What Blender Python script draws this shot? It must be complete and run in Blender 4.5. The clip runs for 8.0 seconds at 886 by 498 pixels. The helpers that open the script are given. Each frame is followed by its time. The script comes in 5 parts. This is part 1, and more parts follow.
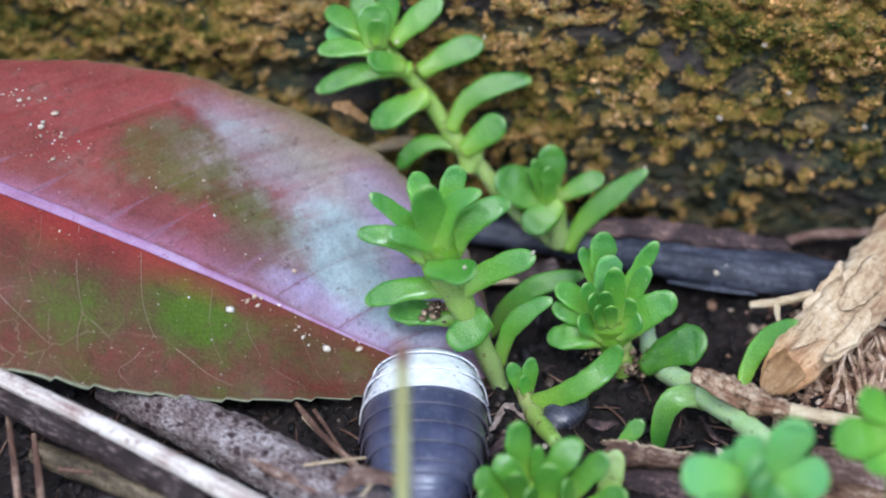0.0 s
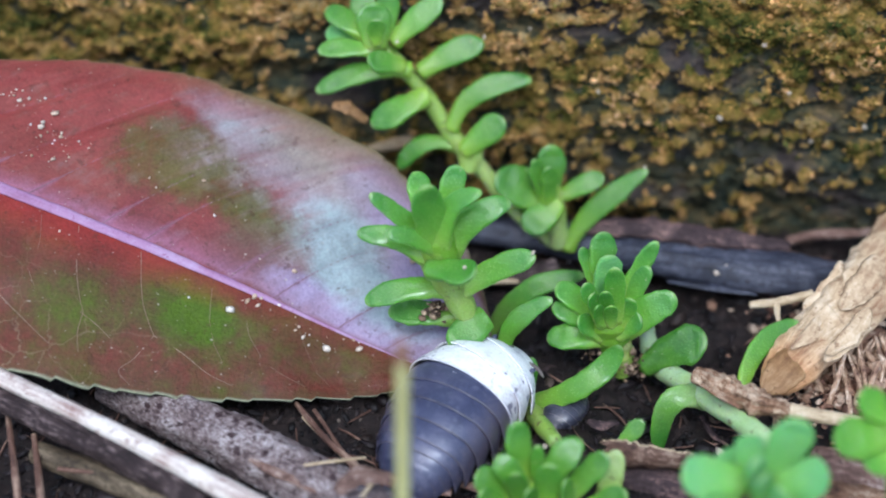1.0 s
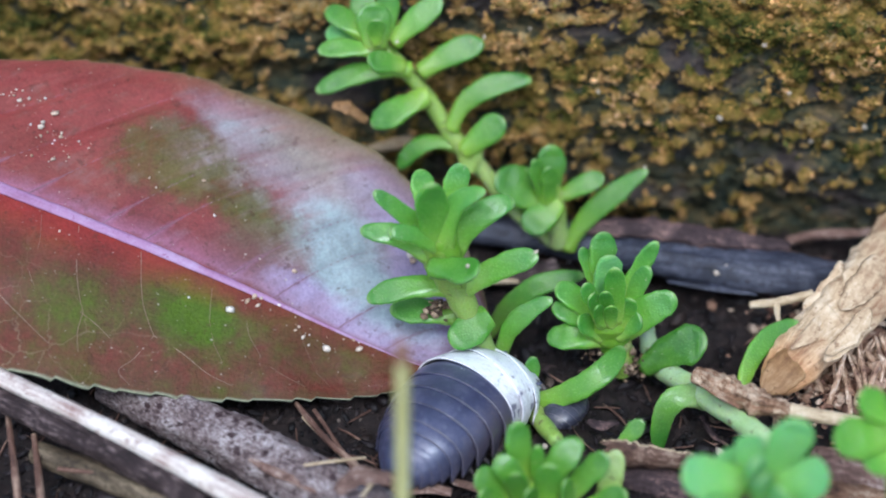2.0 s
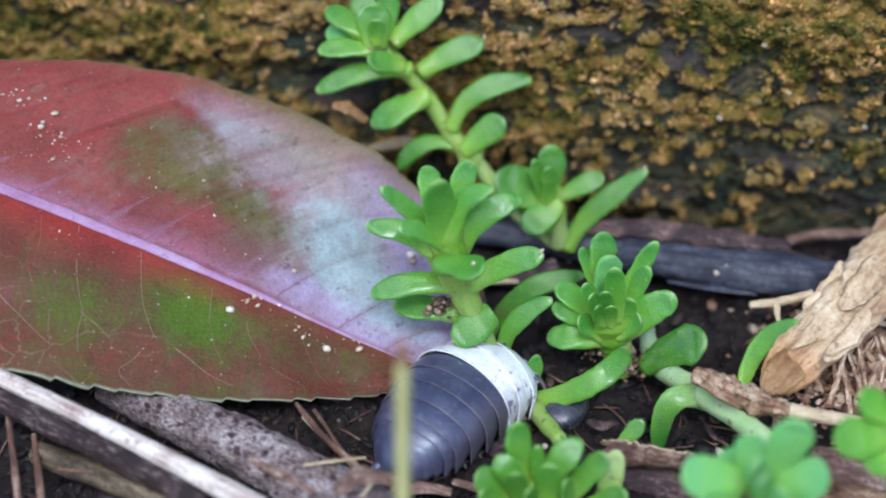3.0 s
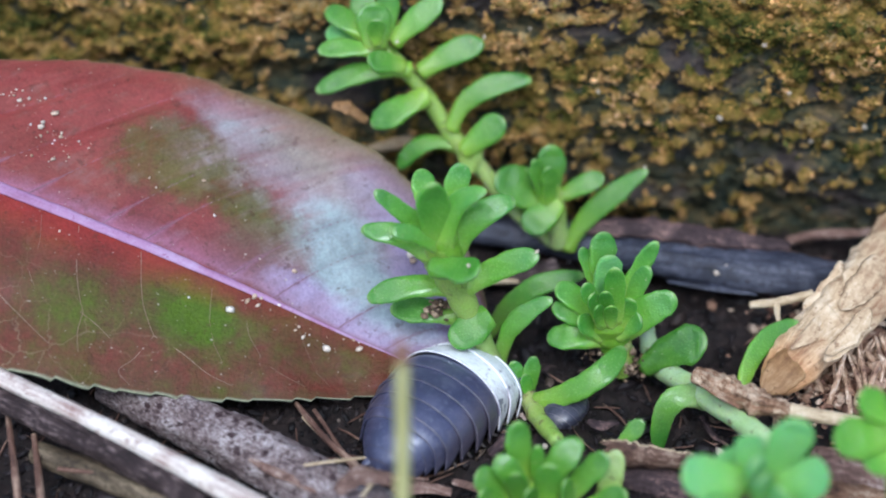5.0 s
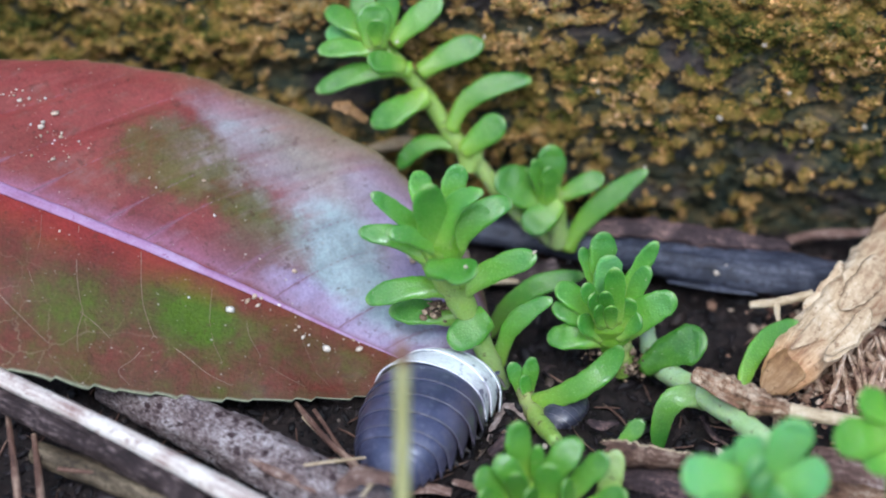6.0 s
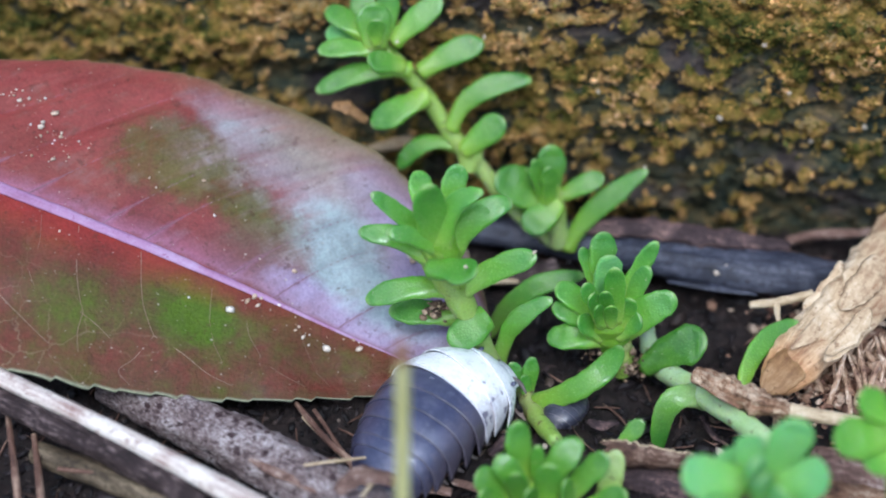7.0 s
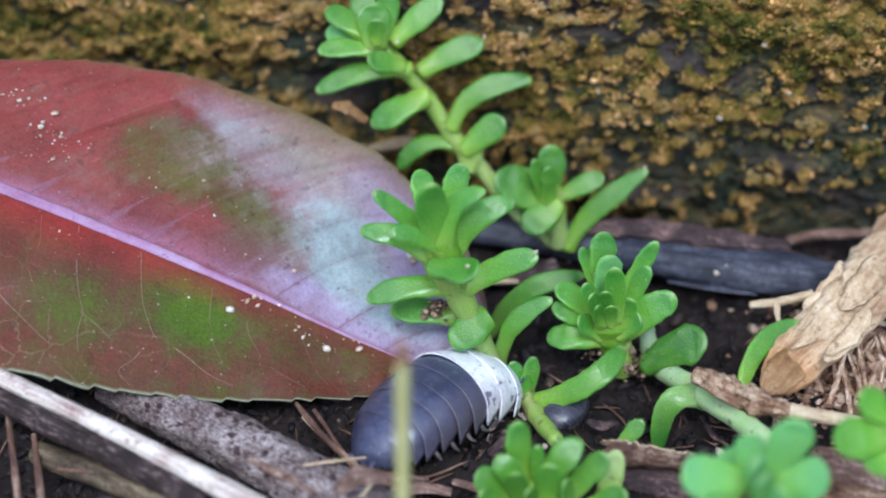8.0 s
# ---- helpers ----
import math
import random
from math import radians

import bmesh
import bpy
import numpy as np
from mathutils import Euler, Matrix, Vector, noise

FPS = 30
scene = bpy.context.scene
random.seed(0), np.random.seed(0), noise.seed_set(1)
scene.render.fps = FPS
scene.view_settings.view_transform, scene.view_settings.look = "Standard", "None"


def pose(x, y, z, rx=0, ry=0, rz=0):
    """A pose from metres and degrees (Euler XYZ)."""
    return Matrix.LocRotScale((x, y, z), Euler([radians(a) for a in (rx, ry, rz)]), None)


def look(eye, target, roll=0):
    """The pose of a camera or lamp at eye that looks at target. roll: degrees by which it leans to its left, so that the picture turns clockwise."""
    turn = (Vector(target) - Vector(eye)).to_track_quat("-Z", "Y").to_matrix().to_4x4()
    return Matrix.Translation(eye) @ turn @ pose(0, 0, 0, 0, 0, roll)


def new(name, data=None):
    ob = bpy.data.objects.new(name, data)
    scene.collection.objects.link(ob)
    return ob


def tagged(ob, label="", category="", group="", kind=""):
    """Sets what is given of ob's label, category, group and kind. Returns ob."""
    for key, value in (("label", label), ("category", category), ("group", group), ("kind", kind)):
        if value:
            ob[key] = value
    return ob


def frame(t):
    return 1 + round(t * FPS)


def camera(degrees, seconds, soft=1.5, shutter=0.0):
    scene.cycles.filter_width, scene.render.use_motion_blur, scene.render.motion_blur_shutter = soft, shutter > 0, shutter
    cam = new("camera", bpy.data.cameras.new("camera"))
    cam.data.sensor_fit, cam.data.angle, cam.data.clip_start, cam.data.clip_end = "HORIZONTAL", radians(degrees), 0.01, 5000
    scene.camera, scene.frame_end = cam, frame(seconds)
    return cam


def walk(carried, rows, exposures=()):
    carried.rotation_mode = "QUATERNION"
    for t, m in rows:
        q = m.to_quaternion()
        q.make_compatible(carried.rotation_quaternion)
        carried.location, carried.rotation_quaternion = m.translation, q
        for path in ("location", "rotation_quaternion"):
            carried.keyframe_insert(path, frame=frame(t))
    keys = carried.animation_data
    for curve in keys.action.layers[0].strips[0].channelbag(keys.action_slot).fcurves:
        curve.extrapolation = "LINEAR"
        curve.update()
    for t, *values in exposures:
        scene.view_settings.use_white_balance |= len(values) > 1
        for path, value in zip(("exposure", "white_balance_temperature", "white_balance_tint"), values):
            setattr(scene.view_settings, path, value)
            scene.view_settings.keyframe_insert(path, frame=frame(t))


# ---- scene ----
MM = 0.001

# ---- camera ----
cam = camera(30, 8.0, soft=1.98)
EYE, AIM = (0, -0.09011, 0.06909), (0, 0, 0.006)
walk(cam, [(0, look(EYE, AIM)), (8, look(EYE, AIM))], exposures=[(0, 0.5, 5450, 7), (8, 0.5, 5450, 7)])
cam.data.dof.use_dof = True
cam.data.dof.focus_distance = 0.105
cam.data.dof.aperture_fstop = 21

# ---- world and sun ----
world = bpy.data.worlds.new("world")
scene.world = world
world.use_nodes = True
wn = world.node_tree
sky = wn.nodes.new("ShaderNodeTexSky")
sky.sky_type = "NISHITA"
sky.sun_disc = False
sky.sun_elevation, sky.sun_rotation = radians(55), radians(200)
sky.air_density, sky.dust_density = 1.0, 4.0
soften = wn.nodes.new("ShaderNodeHueSaturation")
soften.inputs["Saturation"].default_value = 0.85
wn.links.new(sky.outputs[0], soften.inputs["Color"])
wn.links.new(soften.outputs[0], wn.nodes["Background"].inputs[0])
wn.nodes["Background"].inputs[1].default_value = 0.15
sun_data = bpy.data.lights.new("sun", "SUN")
sun_data.energy, sun_data.angle, sun_data.color = 1.1, radians(14), (1.0, 0.98, 0.95)
sun = new("sun", sun_data)
sun.matrix_world = look((0.15, -0.75, 1.0), (0, 0, 0))


# ---- materials ----
def shader(name, rough=0.5, spec=0.5, sss=0.0, sss_mm=0.4, coat=0.0):
    m = bpy.data.materials.new(name)
    m.use_nodes = True
    b = m.node_tree.nodes["Principled BSDF"]
    b.inputs["Roughness"].default_value = rough
    b.inputs["Specular IOR Level"].default_value = spec
    b.inputs["Coat Weight"].default_value = coat
    b.inputs["Coat Roughness"].default_value = 0.13
    if sss:
        b.inputs["Subsurface Weight"].default_value = sss
        b.inputs["Subsurface Radius"].default_value = (0.7, 1.0, 0.25)
        b.inputs["Subsurface Scale"].default_value = sss_mm * MM
    return m


def node(m, kind, **sets):
    n = m.node_tree.nodes.new(kind)
    for key, value in sets.items():
        n.inputs[key.replace("_", " ")].default_value = value
    return n


def link(m, a, b):
    m.node_tree.links.new(a, b)


def coords(m, which="Object", stretch=(1, 1, 1)):
    tc = node(m, "ShaderNodeTexCoord")
    mp = node(m, "ShaderNodeMapping")
    mp.inputs["Scale"].default_value = stretch
    link(m, tc.outputs[which], mp.inputs["Vector"])
    return mp.outputs[0]


def grain(m, vec, per_mm, detail=4.0, rough=0.6, distort=0.0):
    n = node(m, "ShaderNodeTexNoise", Scale=per_mm * 1000, Detail=detail, Roughness=rough, Distortion=distort)
    link(m, vec, n.inputs["Vector"])
    return n.outputs["Fac"]


def ramp(m, fac, stops):
    r = node(m, "ShaderNodeValToRGB")
    els = r.color_ramp.elements
    while len(els) < len(stops):
        els.new(0.5)
    for e, (p, c) in zip(els, stops):
        e.position = p
        e.color = (*c, 1) if len(c) == 3 else c
    link(m, fac, r.inputs[0])
    return r.outputs[0]


def gray(v):
    return (v, v, v)


def mix(m, fac, a, b, how="MIX"):
    n = m.node_tree.nodes.new("ShaderNodeMix")
    n.data_type = "RGBA"
    n.blend_type = how
    for sock, val in ((n.inputs[0], fac), (n.inputs[6], a), (n.inputs[7], b)):
        if isinstance(val, tuple):
            sock.default_value = (*val, 1)
        elif isinstance(val, (int, float)):
            sock.default_value = val
        else:
            link(m, val, sock)
    return n.outputs[2]


def maths(m, op, a, b=0.0):
    n = m.node_tree.nodes.new("ShaderNodeMath")
    n.operation = op
    for sock, val in ((n.inputs[0], a), (n.inputs[1], b)):
        if isinstance(val, (int, float)):
            sock.default_value = val
        else:
            link(m, val, sock)
    return n.outputs[0]


def colour(m, out):
    link(m, out, m.node_tree.nodes["Principled BSDF"].inputs["Base Color"])


def rough_by(m, out):
    link(m, out, m.node_tree.nodes["Principled BSDF"].inputs["Roughness"])


def relief(m, fac, mm, strength=0.6):
    b = node(m, "ShaderNodeBump", Strength=strength, Distance=mm * MM)
    link(m, fac, b.inputs["Height"])
    link(m, b.outputs[0], m.node_tree.nodes["Principled BSDF"].inputs["Normal"])


def per_object(m, lo, hi):
    info = node(m, "ShaderNodeObjectInfo")
    r = node(m, "ShaderNodeMapRange")
    r.inputs["To Min"].default_value, r.inputs["To Max"].default_value = lo, hi
    link(m, info.outputs["Random"], r.inputs["Value"])
    return r.outputs[0]


def per_island(m):
    return node(m, "ShaderNodeNewGeometry").outputs["Random Per Island"]


def make_succulent(name, tip, mid, base, coat=0.4, dull=0.0, soiled=0.0):
    m = shader(name, rough=0.38, spec=0.24 - 0.4 * dull, sss=0.7, sss_mm=0.7, coat=coat * 0.9)
    m.node_tree.nodes["Principled BSDF"].inputs["Coat Roughness"].default_value = 0.16
    uv = coords(m, "UV")
    sep = node(m, "ShaderNodeSeparateXYZ")
    link(m, uv, sep.inputs[0])
    along = ramp(m, sep.outputs[0], [(0.0, base), (0.42, mid), (0.82, tip), (0.94, tip), (1.0, tuple(0.45 * a + 0.55 * b for a, b in zip(tip, (0.40, 0.54, 0.24))))])
    vec = coords(m)
    blot = grain(m, vec, 0.5, 5)
    edge = maths(m, "ABSOLUTE", maths(m, "SUBTRACT", maths(m, "ABSOLUTE", maths(m, "SUBTRACT", sep.outputs[1], 0.5)), 0.25))
    pale = maths(m, "MULTIPLY", ramp(m, edge, [(0.0, gray(0.22)), (0.05, gray(0))]), ramp(m, grain(m, vec, 1.4, 4), [(0.35, gray(0.2)), (0.6, gray(1))]))
    along = mix(m, pale, along, (0.34, 0.52, 0.17))
    c = mix(m, ramp(m, blot, [(0.35, gray(0.0)), (0.7, gray(0.65))]), along, mix(m, 0.55, along, (0.19, 0.40, 0.05)))
    cells = node(m, "ShaderNodeTexVoronoi", Scale=6800.0)
    link(m, vec, cells.inputs["Vector"])
    c = mix(m, 1.0, c, ramp(m, cells.outputs["Distance"], [(0.0, gray(1.1)), (0.4, gray(1.0)), (0.75, gray(0.93))]), "MULTIPLY")
    # small pale dots and a little dust
    dots = ramp(m, cells.outputs["Distance"], [(0.14, gray(0.24)), (0.26, gray(0))])
    c = mix(m, maths(m, "MULTIPLY", dots, ramp(m, grain(m, vec, 1.0, 2), [(0.42, gray(0.25)), (0.58, gray(1))])), c, (0.50, 0.64, 0.36))
    c = mix(m, 1.0, c, ramp(m, per_object(m, 0, 1), [(0, (0.86, 0.9, 0.86)), (0.5, (1.0, 1.0, 1.0)), (1, (1.1, 1.1, 1.1))]), "MULTIPLY")
    dust = ramp(m, grain(m, vec, 3.2, 2, 0.5), [(0.73, gray(0)), (0.78, gray(0.6))])
    c = mix(m, dust, c, (0.45, 0.42, 0.32))
    if soiled:
        dirt = ramp(m, grain(m, vec, 1.3, 5, 0.75), [(0.58 - 0.08 * soiled, gray(0)), (0.66 - 0.08 * soiled, gray(0.8))])
        c = mix(m, dirt, c, (0.10, 0.06, 0.03))
    colour(m, c)
    lens = ramp(m, cells.outputs["Distance"], [(0.0, gray(1)), (0.7, gray(0))])
    relief(m, mix(m, 0.55, lens, grain(m, vec, 1.6, 5)), 0.085, 0.6)
    rough_by(m, ramp(m, grain(m, vec, 1.2, 4), [(0.3, gray(0.30 + dull)), (0.7, gray(0.5 + dull))]))
    return m


GREEN = make_succulent("succulent_green", (0.062, 0.228, 0.030), (0.135, 0.340, 0.036), (0.33, 0.50, 0.09), 0.5)
GREEN_EVEN = make_succulent("succulent_even_green", (0.058, 0.215, 0.022), (0.072, 0.240, 0.024), (0.12, 0.29, 0.035), 0.5)
GREEN_MID = make_succulent("succulent_mid_green", (0.058, 0.192, 0.022), (0.106, 0.270, 0.026), (0.28, 0.43, 0.055), 0.5, 0.02)
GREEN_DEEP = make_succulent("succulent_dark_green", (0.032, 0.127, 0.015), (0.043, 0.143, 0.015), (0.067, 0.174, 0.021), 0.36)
# darkened green that puts shade into the colour of low leaves
GREEN_SHADY = make_succulent("succulent_shaded_green", (0.044, 0.176, 0.018), (0.080, 0.240, 0.024), (0.216, 0.336, 0.064), 0.3)
GREEN_BLUE = make_succulent("succulent_cool_green", (0.15, 0.39, 0.15), (0.16, 0.40, 0.11), (0.21, 0.44, 0.08), 0.03, 0.2)
STEM = make_succulent("succulent_stem", (0.38, 0.48, 0.19), (0.34, 0.46, 0.12), (0.29, 0.42, 0.08), 0.35, 0.05, 0.05)
CROWN = make_succulent("succulent_crown", (0.15, 0.33, 0.022), (0.20, 0.38, 0.03), (0.30, 0.44, 0.07), 0.08, 0.08)
STEM_DIRTY = make_succulent("dirty_succulent_stem", (0.28, 0.42, 0.08), (0.38, 0.45, 0.14), (0.46, 0.46, 0.21), 0.25, 0.05, 0.4)
GREEN_SOFT = make_succulent("succulent_soft_green", (0.09, 0.28, 0.03), (0.15, 0.37, 0.035), (0.24, 0.43, 0.06), 0.05, 0.2)
PALE_STEM = make_succulent("pale_runner_stem", (0.44, 0.60, 0.32), (0.48, 0.63, 0.36), (0.50, 0.64, 0.40), 0.15, 0.1, 0.1)
RUNNER_LEAF = make_succulent("runner_leaf", (0.055, 0.19, 0.02), (0.14, 0.30, 0.06), (0.42, 0.56, 0.26), 0.3)


def make_bark(name, dark, mid, light, per_mm=1.0, stretch=(1, 1, 1), rough=0.8, bump=0.25, pits=0.0, specks=0.0):
    m = shader(name, rough=rough, spec=0.3)
    vec = coords(m, "UV", stretch)
    n1 = node(m, "ShaderNodeTexNoise", Scale=per_mm * 1.6, Detail=6.0, Roughness=0.68)
    link(m, vec, n1.inputs["Vector"])
    vec2 = coords(m)
    n2 = grain(m, vec2, per_mm * 3.0, 4, 0.7)
    n3 = grain(m, vec2, per_mm * 0.3, 4, 0.6)
    f = mix(m, 0.3, n1.outputs["Fac"], n2)
    f = mix(m, 0.35, f, n3)
    c = ramp(m, f, [(0.38, dark), (0.5, mid), (0.61, light)])
    if pits:
        cell = node(m, "ShaderNodeTexVoronoi", Scale=pits)
        link(m, coords(m, "UV", (0.8, 1.0, 1)), cell.inputs["Vector"])
        hole = ramp(m, maths(m, "ADD", cell.outputs["Distance"], maths(m, "MULTIPLY", n2, 0.35)), [(0.40, gray(1)), (0.45, gray(0))])
        c = mix(m, maths(m, "MULTIPLY", hole, 0.9), c, dark)
        f = mix(m, hole, f, gray(0.2))
    if specks:
        fleck = ramp(m, grain(m, vec2, 2.3, 3, 0.6), [(0.63 - 0.06 * specks, gray(0)), (0.67 - 0.06 * specks, gray(0.9))])
        c = mix(m, fleck, c, mix(m, 0.25, dark, mid))
    colour(m, c)
    relief(m, f, bump, 0.8)
    return m


BARK_GREY = make_bark("grey_brown_bark", (0.030, 0.012, 0.014), (0.22, 0.17, 0.165), (0.54, 0.49, 0.49), 2.6, (0.6, 1.2, 1), 0.65, 0.45, 1.1, 0.8)
STRAW_WHITE = make_bark("bleached_straw", (0.26, 0.16, 0.14), (0.58, 0.51, 0.46), (0.82, 0.78, 0.71), 1.3, (0.10, 1.6, 1), 0.3, 0.1, 0.0, 0.5)
ROOTLET = make_bark("tan_rootlets", (0.09, 0.035, 0.025), (0.44, 0.29, 0.19), (0.80, 0.68, 0.54), 1.5, (0.5, 1.3, 1), 0.65, 0.3, 0.0, 0.4)
BARK_DARK = make_bark("dark_stem_bark", (0.008, 0.005, 0.005), (0.034, 0.021, 0.021), (0.22, 0.165, 0.16), 2.0, (0.3, 1.6, 1), 0.65, 0.4, 0.0, 0.5)
BARK_OLIVE = make_bark("olive_stem", (0.022, 0.015, 0.010), (0.085, 0.064, 0.040), (0.23, 0.18, 0.12), 1.2, (0.3, 1.2, 1), 0.7, 0.3, 0.0, 0.5)
CHARRED = make_bark("dark_slate_wood", (0.006, 0.006, 0.009), (0.034, 0.038, 0.058), (0.11, 0.115, 0.15), 0.9, (0.3, 1.2, 1), 0.5, 0.25, 0.0, 0.3)
PINK_BARK = make_bark("pinkish_bark", (0.055, 0.027, 0.02), (0.19, 0.115, 0.09), (0.44, 0.35, 0.30), 1.2, (0.3, 1.2, 1), 0.75, 0.3, 0.0, 0.5)
DUSKY_BARK = make_bark("dusky_pink_bark", (0.014, 0.009, 0.009), (0.062, 0.040, 0.042), (0.25, 0.155, 0.13), 1.5, (0.4, 1.3, 1), 0.75, 0.35, 0.0, 0.6)
FLAKE = make_bark("curled_bark", (0.025, 0.013, 0.010), (0.12, 0.066, 0.046), (0.38, 0.29, 0.22), 1.4, (0.4, 1.3, 1), 0.7, 0.35, 0.0, 0.4)
PALE_CURL = make_bark("pale_dry_leaf", (0.12, 0.08, 0.07), (0.34, 0.26, 0.23), (0.55, 0.45, 0.40), 1.2, (0.5, 1.2, 1), 0.6, 0.2, 0.0, 0.3)
WOOD_RAW = make_bark("orange_brown_raw_wood", (0.12, 0.055, 0.022), (0.27, 0.15, 0.062), (0.41, 0.27, 0.14), 0.6, (0.35, 1.2, 1), 0.55, 0.2, 0.0, 0.3)


def make_root_wood():
    """Creamy dead wood, stained orange towards the cut end."""
    m = make_bark("creamy_root_wood", (0.26, 0.14, 0.075), (0.57, 0.43, 0.27), (0.78, 0.66, 0.49), 0.7, (0.35, 1.2, 1), 0.6, 0.4, 0.0, 0.25)
    bsdf = m.node_tree.nodes["Principled BSDF"]
    old = bsdf.inputs["Base Color"].links[0].from_socket
    sep = node(m, "ShaderNodeSeparateXYZ")
    link(m, coords(m, "UV"), sep.inputs[0])
    vec = coords(m)
    near_end = maths(m, "ADD", sep.outputs[0], maths(m, "MULTIPLY", grain(m, vec, 0.35, 4), 4.0))
    c = mix(m, ramp(m, maths(m, "MULTIPLY", near_end, 0.04), [(0.70, gray(0)), (0.82, gray(0.75))]), old, mix(m, 1.0, old, (0.85, 0.52, 0.28), "MULTIPLY"))
    crack = node(m, "ShaderNodeTexVoronoi", Scale=0.55)
    crack.feature = "DISTANCE_TO_EDGE"
    link(m, coords(m, "UV", (0.45, 1.1, 1)), crack.inputs["Vector"])
    thin = ramp(m, maths(m, "ADD", crack.outputs["Distance"], maths(m, "MULTIPLY", grain(m, vec, 0.8, 4), 0.12)), [(0.05, gray(0.6)), (0.075, gray(0))])
    colour(m, mix(m, thin, c, (0.12, 0.06, 0.04)))
    return m


ROOT_WOOD = make_root_wood()
TWIG_BROWN = make_bark("brown_flaking_bark", (0.045, 0.02, 0.012), (0.25, 0.135, 0.075), (0.66, 0.53, 0.38), 1.5, (0.5, 1.3, 1), 0.6, 0.45, 0.0, 0.4)
STRAW = make_bark("dry_straw", (0.28, 0.18, 0.1), (0.52, 0.41, 0.26), (0.72, 0.62, 0.46), 1.0, (0.15, 1.6, 1), 0.5, 0.06)
FIBRE = make_bark("brown_plant_fibre", (0.04, 0.02, 0.015), (0.13, 0.07, 0.05), (0.36, 0.25, 0.18), 1.0, (0.2, 1.4, 1), 0.6, 0.06)
GRASS = make_bark("yellow_green_grass", (0.42, 0.40, 0.14), (0.52, 0.51, 0.22), (0.6, 0.6, 0.3), 0.6, (0.15, 1.6, 1), 0.5, 0.05)
GRASS_TIP = make_bark("dry_brown_grass_tip", (0.16, 0.08, 0.05), (0.26, 0.14, 0.09), (0.36, 0.22, 0.14), 0.8, (0.5, 1.2, 1), 0.7, 0.05)


def make_soil():
    m = shader("damp_soil", rough=0.75, spec=0.35)
    vec = coords(m)
    n1, n2 = grain(m, vec, 0.25, 4), grain(m, vec, 1.6, 6, 0.7)
    c = ramp(m, n2, [(0.3, (0.004, 0.003, 0.003)), (0.48, (0.012, 0.0078, 0.0072)), (0.6, (0.027, 0.017, 0.015)), (0.75, (0.07, 0.043, 0.035))])
    c = mix(m, ramp(m, n1, [(0.42, gray(0)), (0.68, gray(0.6))]), c, (0.014, 0.008, 0.007))
    colour(m, c)
    relief(m, n2, 0.3, 0.8)
    return m


SOIL = make_soil()


def make_crumbs(name, stops, rough=0.7):
    m = shader(name, rough=rough, spec=0.35)
    c = ramp(m, per_island(m), stops)
    vec = coords(m)
    n = grain(m, vec, 4.0, 4)
    colour(m, mix(m, 1.0, c, ramp(m, n, [(0.3, gray(0.55)), (0.7, gray(1.3))]), "MULTIPLY"))
    relief(m, n, 0.12, 0.6)
    return m


SOIL_CRUMB = make_crumbs("soil_crumbs", [(0, (0.005, 0.004, 0.005)), (0.6, (0.016, 0.011, 0.011)), (0.9, (0.036, 0.025, 0.024)), (0.985, (0.07, 0.05, 0.045)), (1, (0.2, 0.16, 0.13))])
WOOD_CRUMB = make_crumbs("rotten_wood_crumbs", [(0, (0.10, 0.045, 0.03)), (0.5, (0.3, 0.17, 0.11)), (1, (0.55, 0.42, 0.31))])
SOIL_CLUMP = make_crumbs("brown_dirt_crumbs", [(0, (0.03, 0.02, 0.015)), (0.5, (0.16, 0.10, 0.06)), (1, (0.5, 0.38, 0.26))])
MOULD = make_crumbs("leaf_mould", [(0, (0.004, 0.003, 0.004)), (0.45, (0.010, 0.007, 0.008)), (0.8, (0.022, 0.015, 0.017)), (0.95, (0.04, 0.027, 0.022)), (1, (0.12, 0.085, 0.06))], 0.6)
GRIT = make_crumbs("pale_grit", [(0, (0.40, 0.27, 0.17)), (0.4, (0.55, 0.44, 0.33)), (0.8, (0.70, 0.63, 0.54)), (1, (0.85, 0.82, 0.78))], 0.5)


def make_log():
    """Near-black wet wood with teal, umber and grey-violet patches."""
    m = shader("dark_log_surface", rough=0.85, spec=0.25)
    vec = coords(m, "Object", (0.6, 1, 1))
    n1, n2, n3 = grain(m, vec, 0.2, 4), grain(m, vec, 0.6, 6, 0.7), grain(m, vec, 2.6, 5, 0.7)
    f = mix(m, 0.4, n2, n3)
    c = ramp(m, f, [(0.36, (0.006, 0.013, 0.011)), (0.45, (0.022, 0.032, 0.022)), (0.53, (0.065, 0.060, 0.030)), (0.61, (0.17, 0.12, 0.05)), (0.72, (0.36, 0.26, 0.15))])
    c = mix(m, ramp(m, n1, [(0.5, gray(0)), (0.62, gray(0.75))]), c, mix(m, f, (0.014, 0.011, 0.013), (0.085, 0.062, 0.066)))
    colour(m, c)
    relief(m, f, 0.6, 0.9)
    return m


